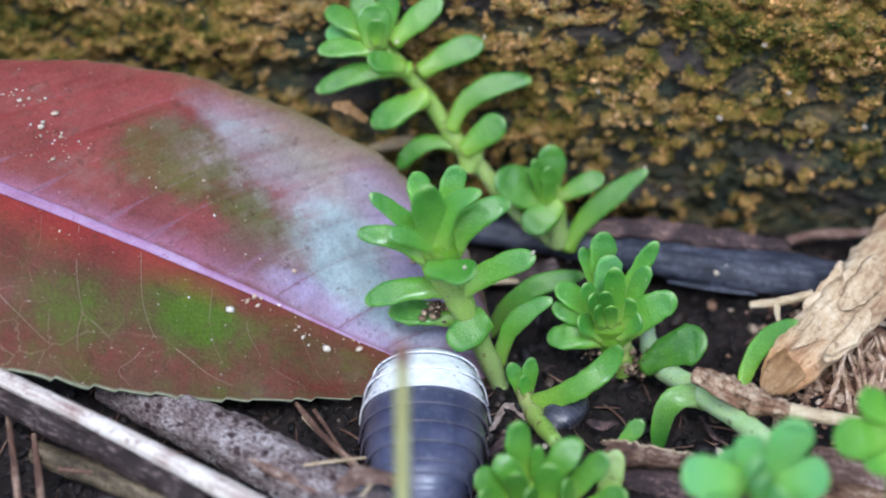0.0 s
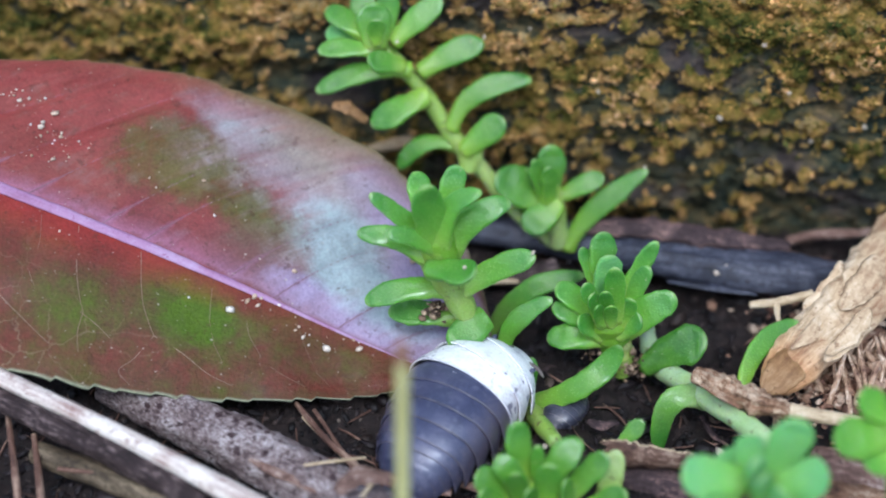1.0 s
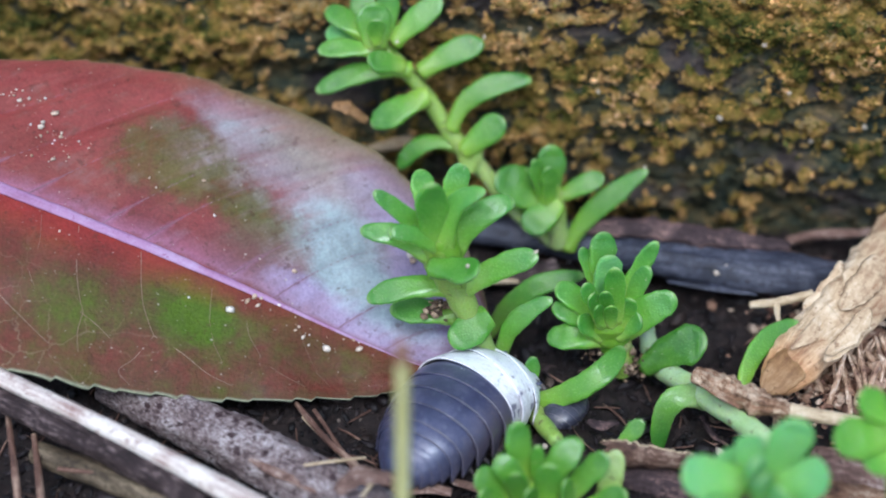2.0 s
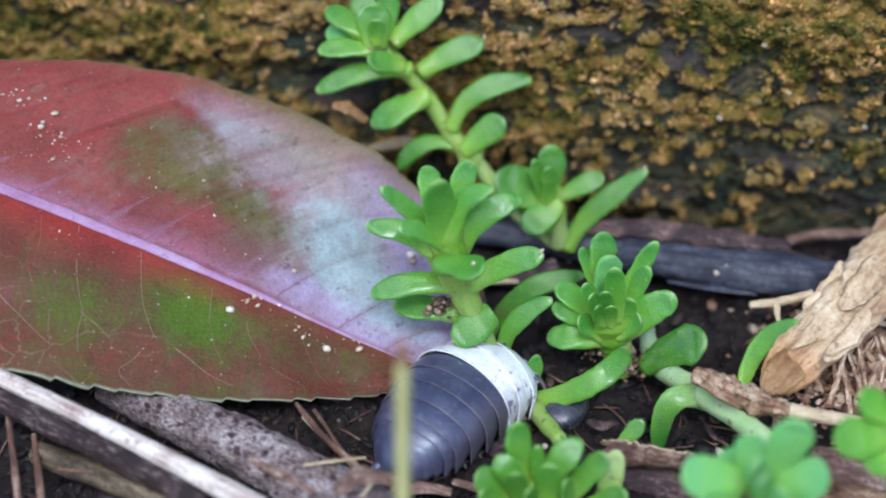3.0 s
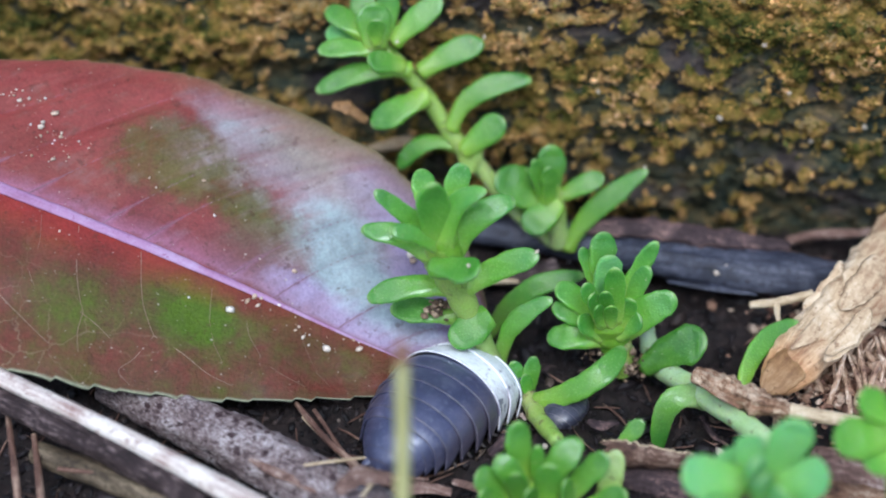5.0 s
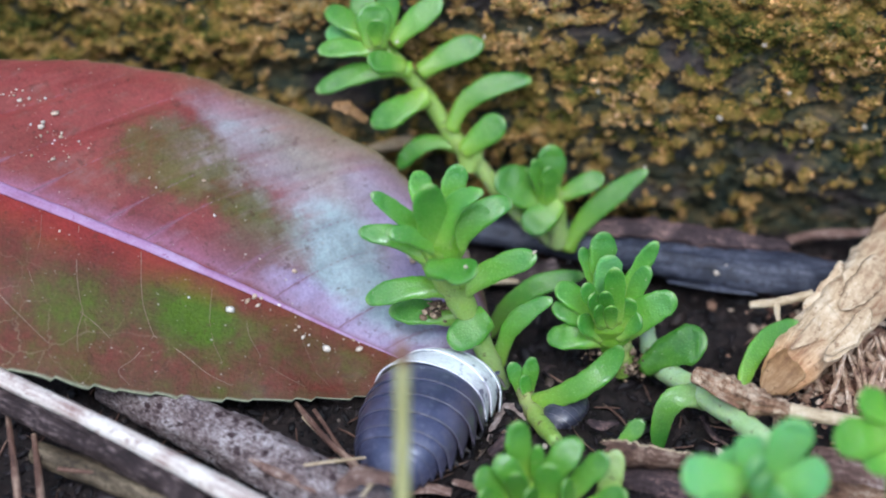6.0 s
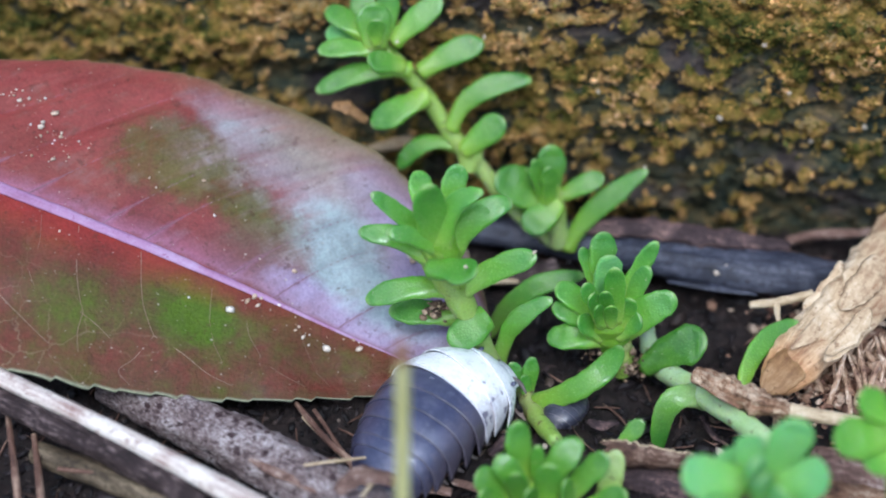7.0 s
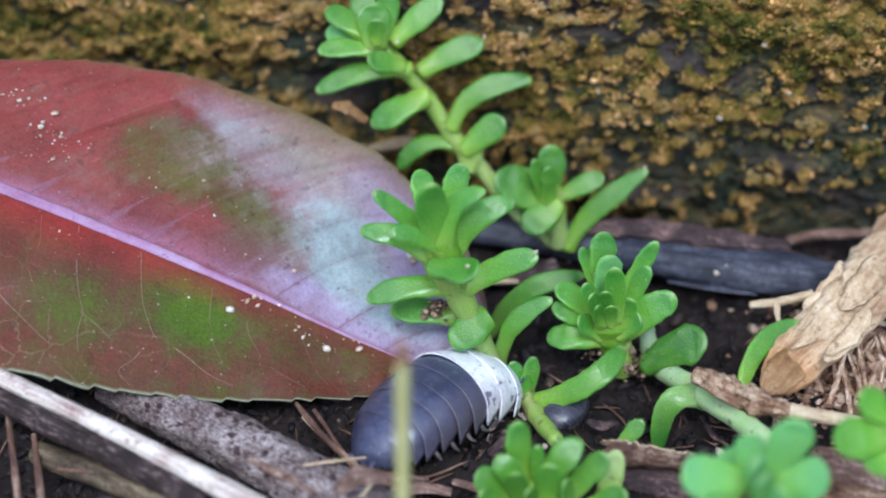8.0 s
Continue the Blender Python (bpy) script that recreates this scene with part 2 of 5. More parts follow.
def make_lichen():
    m = shader("ochre_lichen", rough=0.92, spec=0.15)
    vec = coords(m, "Object", (0.8, 1, 1))
    n1, n2, n3 = grain(m, vec, 0.13, 3), grain(m, vec, 0.7, 4, 0.6), grain(m, vec, 4.0, 4, 0.7)
    c = ramp(m, mix(m, 0.6, n1, n2), [(0.38, (0.045, 0.058, 0.012)), (0.43, (0.14, 0.125, 0.024)), (0.48, (0.34, 0.21, 0.05)), (0.54, (0.52, 0.29, 0.105)), (0.63, (0.66, 0.43, 0.23))])
    own = ramp(m, per_island(m), [(0, (0.40, 0.48, 0.40)), (0.3, (0.72, 0.75, 0.68)), (0.75, (1.05, 1.02, 1.0)), (0.9, (1.35, 1.3, 1.35)), (1, (1.9, 2.0, 2.4))])
    c = mix(m, 1.0, c, own, "MULTIPLY")
    colour(m, mix(m, 1.0, c, ramp(m, n3, [(0.3, gray(0.55)), (0.7, gray(1.3))]), "MULTIPLY"))
    relief(m, n3, 0.2, 0.9)
    return m


LICHEN = make_lichen()
LOG = make_log()


# where the side veins of the leaf's far half leave its midrib, in millimetres from the tip
FAR_VEINS = [7.2, 10.6, 15.2, 18.4, 24.3, 27.2, 32.3, 36.0, 41.0]


def make_blade():
    m = shader("turning_leaf", rough=0.5, spec=0.18, coat=0.02)
    tc = node(m, "ShaderNodeTexCoord")
    sep = node(m, "ShaderNodeSeparateXYZ")
    link(m, tc.outputs["UV"], sep.inputs[0])
    s, v = sep.outputs[0], sep.outputs[1]
    vec = coords(m)
    wide, blot, fine, tiny = grain(m, vec, 0.11, 3, 0.5), grain(m, vec, 0.32, 5, 0.6), grain(m, vec, 0.9, 5, 0.65), grain(m, vec, 5.0, 4)
    wob = maths(m, "MULTIPLY", maths(m, "SUBTRACT", mix(m, 0.6, wide, blot), 0.5), 1.0)

    def hump(s0, v0, rs, rv):
        """1 at (s0, v0), falling to 0 at the radii rs, rv."""
        p = maths(m, "POWER", maths(m, "DIVIDE", maths(m, "SUBTRACT", s, s0), rs), 2.0)
        q = maths(m, "POWER", maths(m, "DIVIDE", maths(m, "SUBTRACT", v, v0), rv), 2.0)
        return maths(m, "MAXIMUM", maths(m, "SUBTRACT", 1.0, maths(m, "ADD", p, q)), 0.0)

    def total(*terms):
        t = terms[0]
        for u in terms[1:]:
            t = maths(m, "ADD", t, u)
        return t

    w = maths(m, "MULTIPLY", maths(m, "SUBTRACT", v, 0.5), 2.0)
    along = maths(m, "ADD", maths(m, "MULTIPLY", s, 58.0), maths(m, "ADD", maths(m, "MULTIPLY", w, 7.5), maths(m, "MULTIPLY", maths(m, "MULTIPLY", w, w), 5.0)))
    pair = node(m, "ShaderNodeCombineXYZ")
    link(m, along, pair.inputs[0])
    link(m, maths(m, "MULTIPLY", w, 3.2), pair.inputs[1])
    fib = node(m, "ShaderNodeTexNoise", Scale=0.8, Detail=5.0, Roughness=0.62, Distortion=0.4)
    link(m, pair.outputs[0], fib.inputs["Vector"])
    fibre = fib.outputs["Fac"]
    off_vein = 9.0
    for q in FAR_VEINS:
        off_vein = maths(m, "MINIMUM", maths(m, "ABSOLUTE", maths(m, "SUBTRACT", along, q)), off_vein)
    off_vein = maths(m, "ADD", off_vein, maths(m, "MULTIPLY", maths(m, "SUBTRACT", fine, 0.5), 0.5))
    mottle = maths(m, "MULTIPLY", maths(m, "SUBTRACT", mix(m, 0.55, blot, fine), 0.5), 3.2)
    near_g = total(maths(m, "MULTIPLY", hump(0.345, 0.345, 0.065, 0.17), 1.1), maths(m, "MULTIPLY", hump(0.315, 0.27, 0.06, 0.16), 0.5), maths(m, "MULTIPLY", hump(0.45, 0.24, 0.075, 0.15), 0.62), maths(m, "MULTIPLY", hump(0.22, 0.3, 0.12, 0.22), 0.30), maths(m, "MULTIPLY", hump(0.3, 0.02, 0.3, 0.07), 0.3), maths(m, "MULTIPLY", mottle, 0.75), 0.24)
    near_c = ramp(m, maths(m, "MULTIPLY", near_g, 0.7), [(0.0, (0.13, 0.030, 0.019)), (0.18, (0.105, 0.036, 0.018)), (0.36, (0.086, 0.046, 0.016)), (0.55, (0.074, 0.062, 0.013)), (0.75, (0.068, 0.084, 0.009)), (0.95, (0.064, 0.110, 0.005))])
    by_rib = ramp(m, maths(m, "ADD", v, maths(m, "MULTIPLY", wob, 0.12)), [(0.36, gray(0)), (0.47, gray(1))])
    baseward = ramp(m, s, [(0.22, gray(0.15)), (0.46, gray(0.85))])
    near_c = mix(m, maths(m, "MULTIPLY", by_rib, baseward), near_c, (0.23, 0.020, 0.018))
    far_g = total(maths(m, "MULTIPLY", hump(0.43, 0.75, 0.085, 0.17), 0.8), maths(m, "MULTIPLY", hump(0.37, 0.77, 0.08, 0.15), 0.7), maths(m, "MULTIPLY", hump(0.295, 0.67, 0.075, 0.11), 0.9), maths(m, "MULTIPLY", mottle, 0.65), maths(m, "MULTIPLY", maths(m, "SUBTRACT", fibre, 0.5), 0.4), 0.04)
    far_c = ramp(m, far_g, [(0.0, (0.230, 0.046, 0.041)), (0.25, (0.195, 0.048, 0.038)), (0.45, (0.16, 0.050, 0.032)), (0.7, (0.112, 0.068, 0.024)), (1.0, (0.088, 0.088, 0.020))])
    far_c = mix(m, maths(m, "MULTIPLY", ramp(m, maths(m, "ADD", v, maths(m, "MULTIPLY", wob, 0.12)), [(0.55, gray(0.6)), (0.68, gray(0))]), ramp(m, s, [(0.26, gray(0.35)), (0.42, gray(0.9)), (0.6, gray(0.35))])), far_c, (0.118, 0.040, 0.054))
    far_c = mix(m, ramp(m, maths(m, "ADD", maths(m, "MULTIPLY", wide, 0.6), maths(m, "MULTIPLY", fibre, 0.4)), [(0.46, gray(0)), (0.6, gray(0.4))]), far_c, (0.16, 0.050, 0.036))
    far_c = mix(m, maths(m, "MULTIPLY", hump(0.27, 0.58, 0.10, 0.11), 0.85), far_c, (0.125, 0.066, 0.062))
    margin = maths(m, "MULTIPLY", ramp(m, maths(m, "ADD", v, maths(m, "MULTIPLY", wob, 0.05)), [(0.92, gray(0)), (0.985, gray(0.8))]), ramp(m, s, [(0.36, gray(1)), (0.48, gray(0.1))]))
    far_c = mix(m, margin, far_c, (0.15, 0.125, 0.058))
    half = ramp(m, v, [(0.495, gray(0)), (0.51, gray(1))])
    c = mix(m, half, near_c, far_c)
    # pale sky sheen painted into the colour: over the tip, up the far margin and along the side veins
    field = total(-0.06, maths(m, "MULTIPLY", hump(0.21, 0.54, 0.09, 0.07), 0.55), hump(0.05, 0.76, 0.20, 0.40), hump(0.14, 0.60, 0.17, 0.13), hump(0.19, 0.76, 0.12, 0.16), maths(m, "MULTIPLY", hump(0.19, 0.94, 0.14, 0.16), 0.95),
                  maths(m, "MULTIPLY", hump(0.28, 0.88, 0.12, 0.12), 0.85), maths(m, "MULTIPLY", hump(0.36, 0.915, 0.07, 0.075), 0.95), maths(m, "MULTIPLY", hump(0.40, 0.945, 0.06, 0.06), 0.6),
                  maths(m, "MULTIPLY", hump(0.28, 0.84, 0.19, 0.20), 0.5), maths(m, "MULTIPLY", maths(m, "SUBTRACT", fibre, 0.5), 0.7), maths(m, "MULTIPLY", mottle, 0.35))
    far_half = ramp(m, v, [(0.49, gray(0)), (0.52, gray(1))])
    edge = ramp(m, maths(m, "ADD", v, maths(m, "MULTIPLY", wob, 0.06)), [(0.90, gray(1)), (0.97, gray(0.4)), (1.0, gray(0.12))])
    sky_sheen = maths(m, "MULTIPLY", maths(m, "MULTIPLY", ramp(m, field, [(0.0, gray(0)), (0.2, gray(0.14)), (0.5, gray(0.5)), (0.85, gray(0.82)), (1.0, gray(0.92))]), far_half), edge)
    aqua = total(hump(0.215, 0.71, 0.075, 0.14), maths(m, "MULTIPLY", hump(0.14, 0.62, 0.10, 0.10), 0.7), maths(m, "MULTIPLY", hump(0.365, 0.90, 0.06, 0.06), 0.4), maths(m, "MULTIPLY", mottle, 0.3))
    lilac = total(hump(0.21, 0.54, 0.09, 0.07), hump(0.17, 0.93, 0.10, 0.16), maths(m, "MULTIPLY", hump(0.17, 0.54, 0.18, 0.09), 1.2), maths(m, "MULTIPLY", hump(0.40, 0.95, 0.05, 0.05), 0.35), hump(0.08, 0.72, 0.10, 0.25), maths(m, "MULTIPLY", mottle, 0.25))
    sheen_tone = mix(m, ramp(m, lilac, [(0.1, gray(0)), (0.8, gray(1))]), (0.335, 0.285, 0.315), (0.34, 0.29, 0.445))
    sheen_tone = mix(m, ramp(m, aqua, [(0.1, gray(0)), (0.8, gray(0.95))]), sheen_tone, (0.30, 0.39, 0.41))
    sheen_tone = mix(m, ramp(m, total(maths(m, "MULTIPLY", wide, 1.0), maths(m, "MULTIPLY", mottle, 0.1)), [(0.42, gray(0)), (0.6, gray(1))]), sheen_tone, mix(m, maths(m, "MULTIPLY", hump(0.27, 0.93, 0.13, 0.14), 0.7), sheen_tone, (0.27, 0.24, 0.17)))
    sheen_tone = mix(m, 1.0, sheen_tone, ramp(m, fine, [(0.3, gray(0.82)), (0.7, gray(1.12))]), "MULTIPLY")
    # furrow shade beside the side veins, darkened in the colour
    sheen_tone = mix(m, 1.0, sheen_tone, ramp(m, off_vein, [(0.0, (0.80, 0.78, 0.78)), (0.5, gray(1.0))]), "MULTIPLY")
    sky_sheen = maths(m, "MULTIPLY", sky_sheen, ramp(m, total(maths(m, "MULTIPLY", wide, 0.6), maths(m, "MULTIPLY", fibre, 0.4)), [(0.38, gray(0.55)), (0.55, gray(1.0))]))
    c = mix(m, sky_sheen, c, sheen_tone)
    spread = maths(m, "ADD", maths(m, "MULTIPLY", maths(m, "MAXIMUM", maths(m, "SUBTRACT", 0.24, w), 0.0), 2.6), 0.08)
    wedge = maths(m, "SUBTRACT", 1.0, maths(m, "DIVIDE", maths(m, "MAXIMUM", off_vein, 0.0), spread))
    wedge = maths(m, "MULTIPLY", maths(m, "MULTIPLY", maths(m, "MAXIMUM", wedge, 0.0), far_half), ramp(m, w, [(0.0, gray(0.6)), (0.28, gray(0.14)), (0.8, gray(0.1))]))
    c = mix(m, wedge, c, (0.31, 0.17, 0.29))
    near_rib = ramp(m, maths(m, "SUBTRACT", v, maths(m, "MULTIPLY", fibre, 0.06)), [(0.475, gray(0)), (0.492, gray(0.6)), (0.51, gray(0.3)), (0.55, gray(0))])
    near_rib = maths(m, "MULTIPLY", near_rib, ramp(m, s, [(0.05, gray(0.9)), (0.36, gray(1))]))
    c = mix(m, near_rib, c, mix(m, ramp(m, s, [(0.18, gray(0)), (0.36, gray(1))]), (0.31, 0.255, 0.36), (0.30, 0.13, 0.22)))
    net = node(m, "ShaderNodeTexVoronoi", Scale=0.42)
    net.feature = "DISTANCE_TO_EDGE"
    warp = node(m, "ShaderNodeCombineXYZ")
    link(m, maths(m, "ADD", maths(m, "MULTIPLY", s, 58.0), maths(m, "MULTIPLY", fine, 1.6)), warp.inputs[0])
    link(m, maths(m, "ADD", maths(m, "MULTIPLY", w, 10.0), maths(m, "MULTIPLY", blot, 1.6)), warp.inputs[1])
    link(m, warp.outputs[0], net.inputs["Vector"])
    thin = maths(m, "MULTIPLY", ramp(m, net.outputs["Distance"], [(0.006, gray(0.5)), (0.022, gray(0))]), ramp(m, wide, [(0.42, gray(0.1)), (0.6, gray(1))]))
    thin = maths(m, "MULTIPLY", thin, ramp(m, v, [(0.03, gray(1)), (0.30, gray(0.45)), (0.47, gray(0.0)), (0.55, gray(0.1))]))
    c = mix(m, thin, c, (0.26, 0.19, 0.12))
    rim = ramp(m, maths(m, "ABSOLUTE", maths(m, "SUBTRACT", v, 0.5)), [(0.489, gray(0)), (0.499, gray(0.75))])
    c = mix(m, rim, c, mix(m, far_half, (0.36, 0.41, 0.28), (0.14, 0.12, 0.05)))
    c = mix(m, 1.0, c, ramp(m, mix(m, 0.5, tiny, blot), [(0.36, gray(0.74)), (0.62, gray(1.14))]), "MULTIPLY")
    spots = ramp(m, grain(m, vec, 1.1, 3, 0.7), [(0.60, gray(0)), (0.68, gray(0.45))])
    c = mix(m, spots, c, (0.055, 0.022, 0.012))
    dust = ramp(m, grain(m, vec, 3.4, 2, 0.5), [(0.71, gray(0)), (0.76, gray(0.5))])
    c = mix(m, dust, c, (0.45, 0.40, 0.34))
    colour(m, c)
    relief(m, mix(m, 0.55, fibre, mix(m, 0.35, fine, tiny)), 0.42, 0.7)
    rough_by(m, ramp(m, fine, [(0.3, gray(0.42)), (0.7, gray(0.62))]))
    return m


BLADE = make_blade()
MIDRIB = make_bark("lilac_midrib", (0.25, 0.11, 0.21), (0.34, 0.19, 0.33), (0.42, 0.30, 0.45), 1.6, (0.3, 1, 1), 0.5, 0.1, 0.0, 0.2)
VEIN_FAR = make_bark("dull_leaf_vein", (0.11, 0.05, 0.06), (0.16, 0.085, 0.10), (0.22, 0.13, 0.16), 0.8, (8, 1, 1), 0.5, 0.03)
VEIN = make_bark("pale_leaf_vein", (0.12, 0.065, 0.045), (0.20, 0.13, 0.095), (0.32, 0.24, 0.18), 0.8, (8, 1, 1), 0.5, 0.03)


def make_shell(name, stops, rough, coat, flaps=None, spots=None, sheen=(1, 1, 1)):
    m = shader(name, rough=rough, spec=0.5, coat=coat)
    bsdf = m.node_tree.nodes["Principled BSDF"]
    bsdf.inputs["Coat Roughness"].default_value = 0.30
    bsdf.inputs["Specular Tint"].default_value = (*sheen, 1)
    bsdf.inputs["Coat Tint"].default_value = (*sheen, 1)
    vec = coords(m)
    n1, n2 = grain(m, vec, 0.7, 4, 0.6), grain(m, vec, 5.0, 4)
    scuff = grain(m, vec, 2.2, 5, 0.75)
    c = ramp(m, mix(m, 0.35, n1, n2), stops)
    c = mix(m, ramp(m, scuff, [(0.53, gray(0)), (0.68, gray(0.4))]), c, (0.22, 0.21, 0.25))
    # the side flaps are duller and spotted
    sep = node(m, "ShaderNodeSeparateXYZ")
    link(m, vec, sep.inputs[0])
    out = maths(m, "ADD", maths(m, "MULTIPLY", maths(m, "ABSOLUTE", sep.outputs[0]), 250.0), maths(m, "MULTIPLY", maths(m, "SUBTRACT", scuff, 0.5), 0.8))
    if flaps:
        c = mix(m, ramp(m, out, [(0.60, gray(0)), (0.95, gray(0.75))]), c, flaps)
    if spots:
        c = mix(m, maths(m, "MULTIPLY", ramp(m, out, [(0.35, gray(0)), (0.7, gray(0.85))]), ramp(m, grain(m, vec, 1.5, 2, 0.4), [(0.57, gray(0)), (0.62, gray(1))])), c, spots)
    colour(m, c)
    relief(m, mix(m, 0.5, n2, scuff), 0.07, 0.5)
    rough_by(m, ramp(m, n1, [(0.3, gray(rough - 0.06)), (0.7, gray(rough + 0.12))]))
    return m


SHELL = make_shell("slate_shell", [(0.3, (0.028, 0.028, 0.052)), (0.5, (0.056, 0.058, 0.098)), (0.62, (0.092, 0.088, 0.132)), (0.75, (0.12, 0.10, 0.13))], 0.34, 0.75, (0.10, 0.075, 0.075), None, (0.80, 0.85, 1.0))
SHELL_DARK = make_shell("dark_slate_shell", [(0.3, (0.016, 0.017, 0.028)), (0.55, (0.036, 0.037, 0.058)), (0.75, (0.09, 0.085, 0.11))], 0.3, 0.6)
SHELL_RIM = make_shell("shell_rim", [(0.3, (0.04, 0.037, 0.055)), (0.7, (0.11, 0.10, 0.12))], 0.42, 0.3)
DULL_RIM = make_shell("dull_shell_rim", [(0.3, (0.10, 0.09, 0.10)), (0.7, (0.24, 0.21, 0.21))], 0.5, 0.2)
WHITE_SHELL = make_shell("white_shell", [(0.30, (0.45, 0.46, 0.54)), (0.40, (0.74, 0.77, 0.82)), (0.47, (0.86, 0.89, 0.91)), (0.7, (0.92, 0.94, 0.95))], 0.4, 0.15, (0.42, 0.38, 0.40), (0.10, 0.09, 0.15))
WHITE_RIM = make_shell("white_shell_rim", [(0.3, (0.5, 0.5, 0.56)), (0.7, (0.72, 0.73, 0.78))], 0.45, 0.1)
LIMB = make_shell("grey_limb", [(0.3, (0.05, 0.04, 0.04)), (0.7, (0.2, 0.17, 0.16))], 0.45, 0.1)


# ---- geometry helpers, all in millimetres ----
def make_mesh(name, geo, mats, origin=(0, 0, 0)):
    verts, faces = geo[0], geo[1]
    v = (np.asarray(verts, dtype=float) - np.asarray(origin, dtype=float)) * MM
    me = bpy.data.meshes.new(name)
    me.from_pydata(v.tolist(), [], faces)
    for m in mats:
        me.materials.append(m)
    me.polygons.foreach_set("use_smooth", [True] * len(me.polygons))
    if len(geo) > 2 and geo[2] is not None:
        uv = me.uv_layers.new(name="UVMap")
        ids = np.zeros(len(me.loops), dtype=np.int32)
        me.loops.foreach_get("vertex_index", ids)
        uv.data.foreach_set("uv", np.asarray(geo[2], dtype=float)[ids].ravel())
    if len(geo) > 3 and geo[3] is not None:
        me.polygons.foreach_set("material_index", geo[3])
    me.update()
    return me


def thing(name, origin, label, category, group=""):
    ob = new(name)
    ob.empty_display_size = 0.002
    ob.location = Vector(origin) * MM
    return tagged(ob, label, category, group)


def part(name, geo, mats, parent, label=""):
    """A mesh under a thing, or under one of its parts; the geometry is in the thing's surroundings."""
    top = parent.parent or parent
    ob = new(name, make_mesh(name, geo, mats if isinstance(mats, (list, tuple)) else [mats], np.array(top.location) / MM))
    ob.parent = parent
    if label:
        ob["label"] = label
    return ob


def solo(name, geo, mats, label, category, group="", kind=""):
    verts = np.asarray(geo[0], dtype=float)
    o = (verts[:, 0].mean(), verts[:, 1].mean(), verts[:, 2].min())
    ob = new(name, make_mesh(name, geo, mats if isinstance(mats, (list, tuple)) else [mats], o))
    ob.location = Vector(o) * MM
    return tagged(ob, label, category, group, kind)


def curve(pts, n):
    """n points on a smooth line through pts."""
    p = np.asarray(pts, dtype=float)
    if len(p) == 2:
        t = np.linspace(0, 1, n)[:, None]
        return p[0] * (1 - t) + p[1] * t
    q = np.vstack([2 * p[0] - p[1], p, 2 * p[-1] - p[-2]])
    out = []
    for t in np.linspace(0, len(p) - 1 - 1e-9, n):
        i = int(t)
        u = t - i
        a, b, c, d = q[i:i + 4]
        out.append(0.5 * (2 * b + (c - a) * u + (2 * a - 5 * b + 4 * c - d) * u * u + (3 * b - a - 3 * c + d) * u ** 3))
    return np.array(out)


def sweep(line, half_w, half_t, face, sides=14, wob=0.0, freq=0.6, seed=0.0, ridges=0.0, in_mm=False):
    """A closed body along a line, with an elliptic section: half_w across, half_t along the face direction."""
    n = len(line)
    face = np.asarray(face, dtype=float)
    verts, uvs, faces = [], [], []
    length = np.concatenate([[0], np.cumsum(np.linalg.norm(np.diff(line, axis=0), axis=1))])
    for i in range(n):
        t = line[min(i + 1, n - 1)] - line[max(i - 1, 0)]
        t = t / np.linalg.norm(t)
        side = np.cross(t, face)
        side /= max(np.linalg.norm(side), 1e-6)
        nor = np.cross(side, t)
        for k in range(sides):
            a = 2 * math.pi * k / sides - math.pi / 2
            r = 1.0
            p = line[i] + side * half_w[i] * math.cos(a) + nor * half_t[i] * math.sin(a)
            if wob:
                r += wob * noise.noise(Vector(p * freq) + Vector((seed, 0, 0))) + 0.5 * wob * noise.noise(Vector(p * freq * 3.1) + Vector((seed, 5, 0)))
            if ridges:
                r += ridges * noise.noise(Vector((math.cos(a) * 2.2 + seed, math.sin(a) * 2.2, length[i] * 0.12)))
            verts.append(line[i] + side * half_w[i] * r * math.cos(a) + nor * half_t[i] * r * math.sin(a))
            uvs.append((length[i], 6.28 * k / sides * half_w.max()) if in_mm else (length[i] / max(length[-1], 1e-6), k / sides))
    for i in range(n - 1):
        for k in range(sides):
            k2 = (k + 1) % sides
            faces.append((i * sides + k, i * sides + k2, (i + 1) * sides + k2, (i + 1) * sides + k))
    for i, rev in ((0, True), (n - 1, False)):
        verts.append(line[i])
        uvs.append((float(i > 0), 0.5))
        c = len(verts) - 1
        for k in range(sides):
            k2 = (k + 1) % sides
            faces.append((c, i * sides + k2, i * sides + k) if rev else (c, i * sides + k, i * sides + k2))
    return np.array(verts), faces, np.array(uvs)


def join(*geos):
    verts, faces, uvs, n = [], [], [], 0
    for g in geos:
        verts.append(np.asarray(g[0]))
        faces += [tuple(i + n for i in f) for f in g[1]]
        uvs.append(g[2])
        n += len(g[0])
    return np.vstack(verts), faces, np.vstack(uvs)


def stick(pts, radii, sides=20, rings=70, wob=0.15, freq=0.6, seed=0.0, flat=1.0, face=(0, -0.5, 1), ridges=0.0, blunt=0.35):
    line = curve(pts, rings)
    r = np.interp(np.linspace(0, 1, rings), np.linspace(0, 1, len(radii)), radii)
    e = np.linspace(0, 1, rings)
    length = np.linalg.norm(np.diff(line, axis=0), axis=1).sum()
    end = np.minimum(e, 1 - e) * length / np.maximum(r * blunt, 1e-3)
    r = r * np.sqrt(np.clip(1 - (1 - np.clip(end, 0, 1)) ** 2, 0.02, 1))
    return sweep(line, r, r * flat, face, sides, wob, freq, seed, ridges, True)


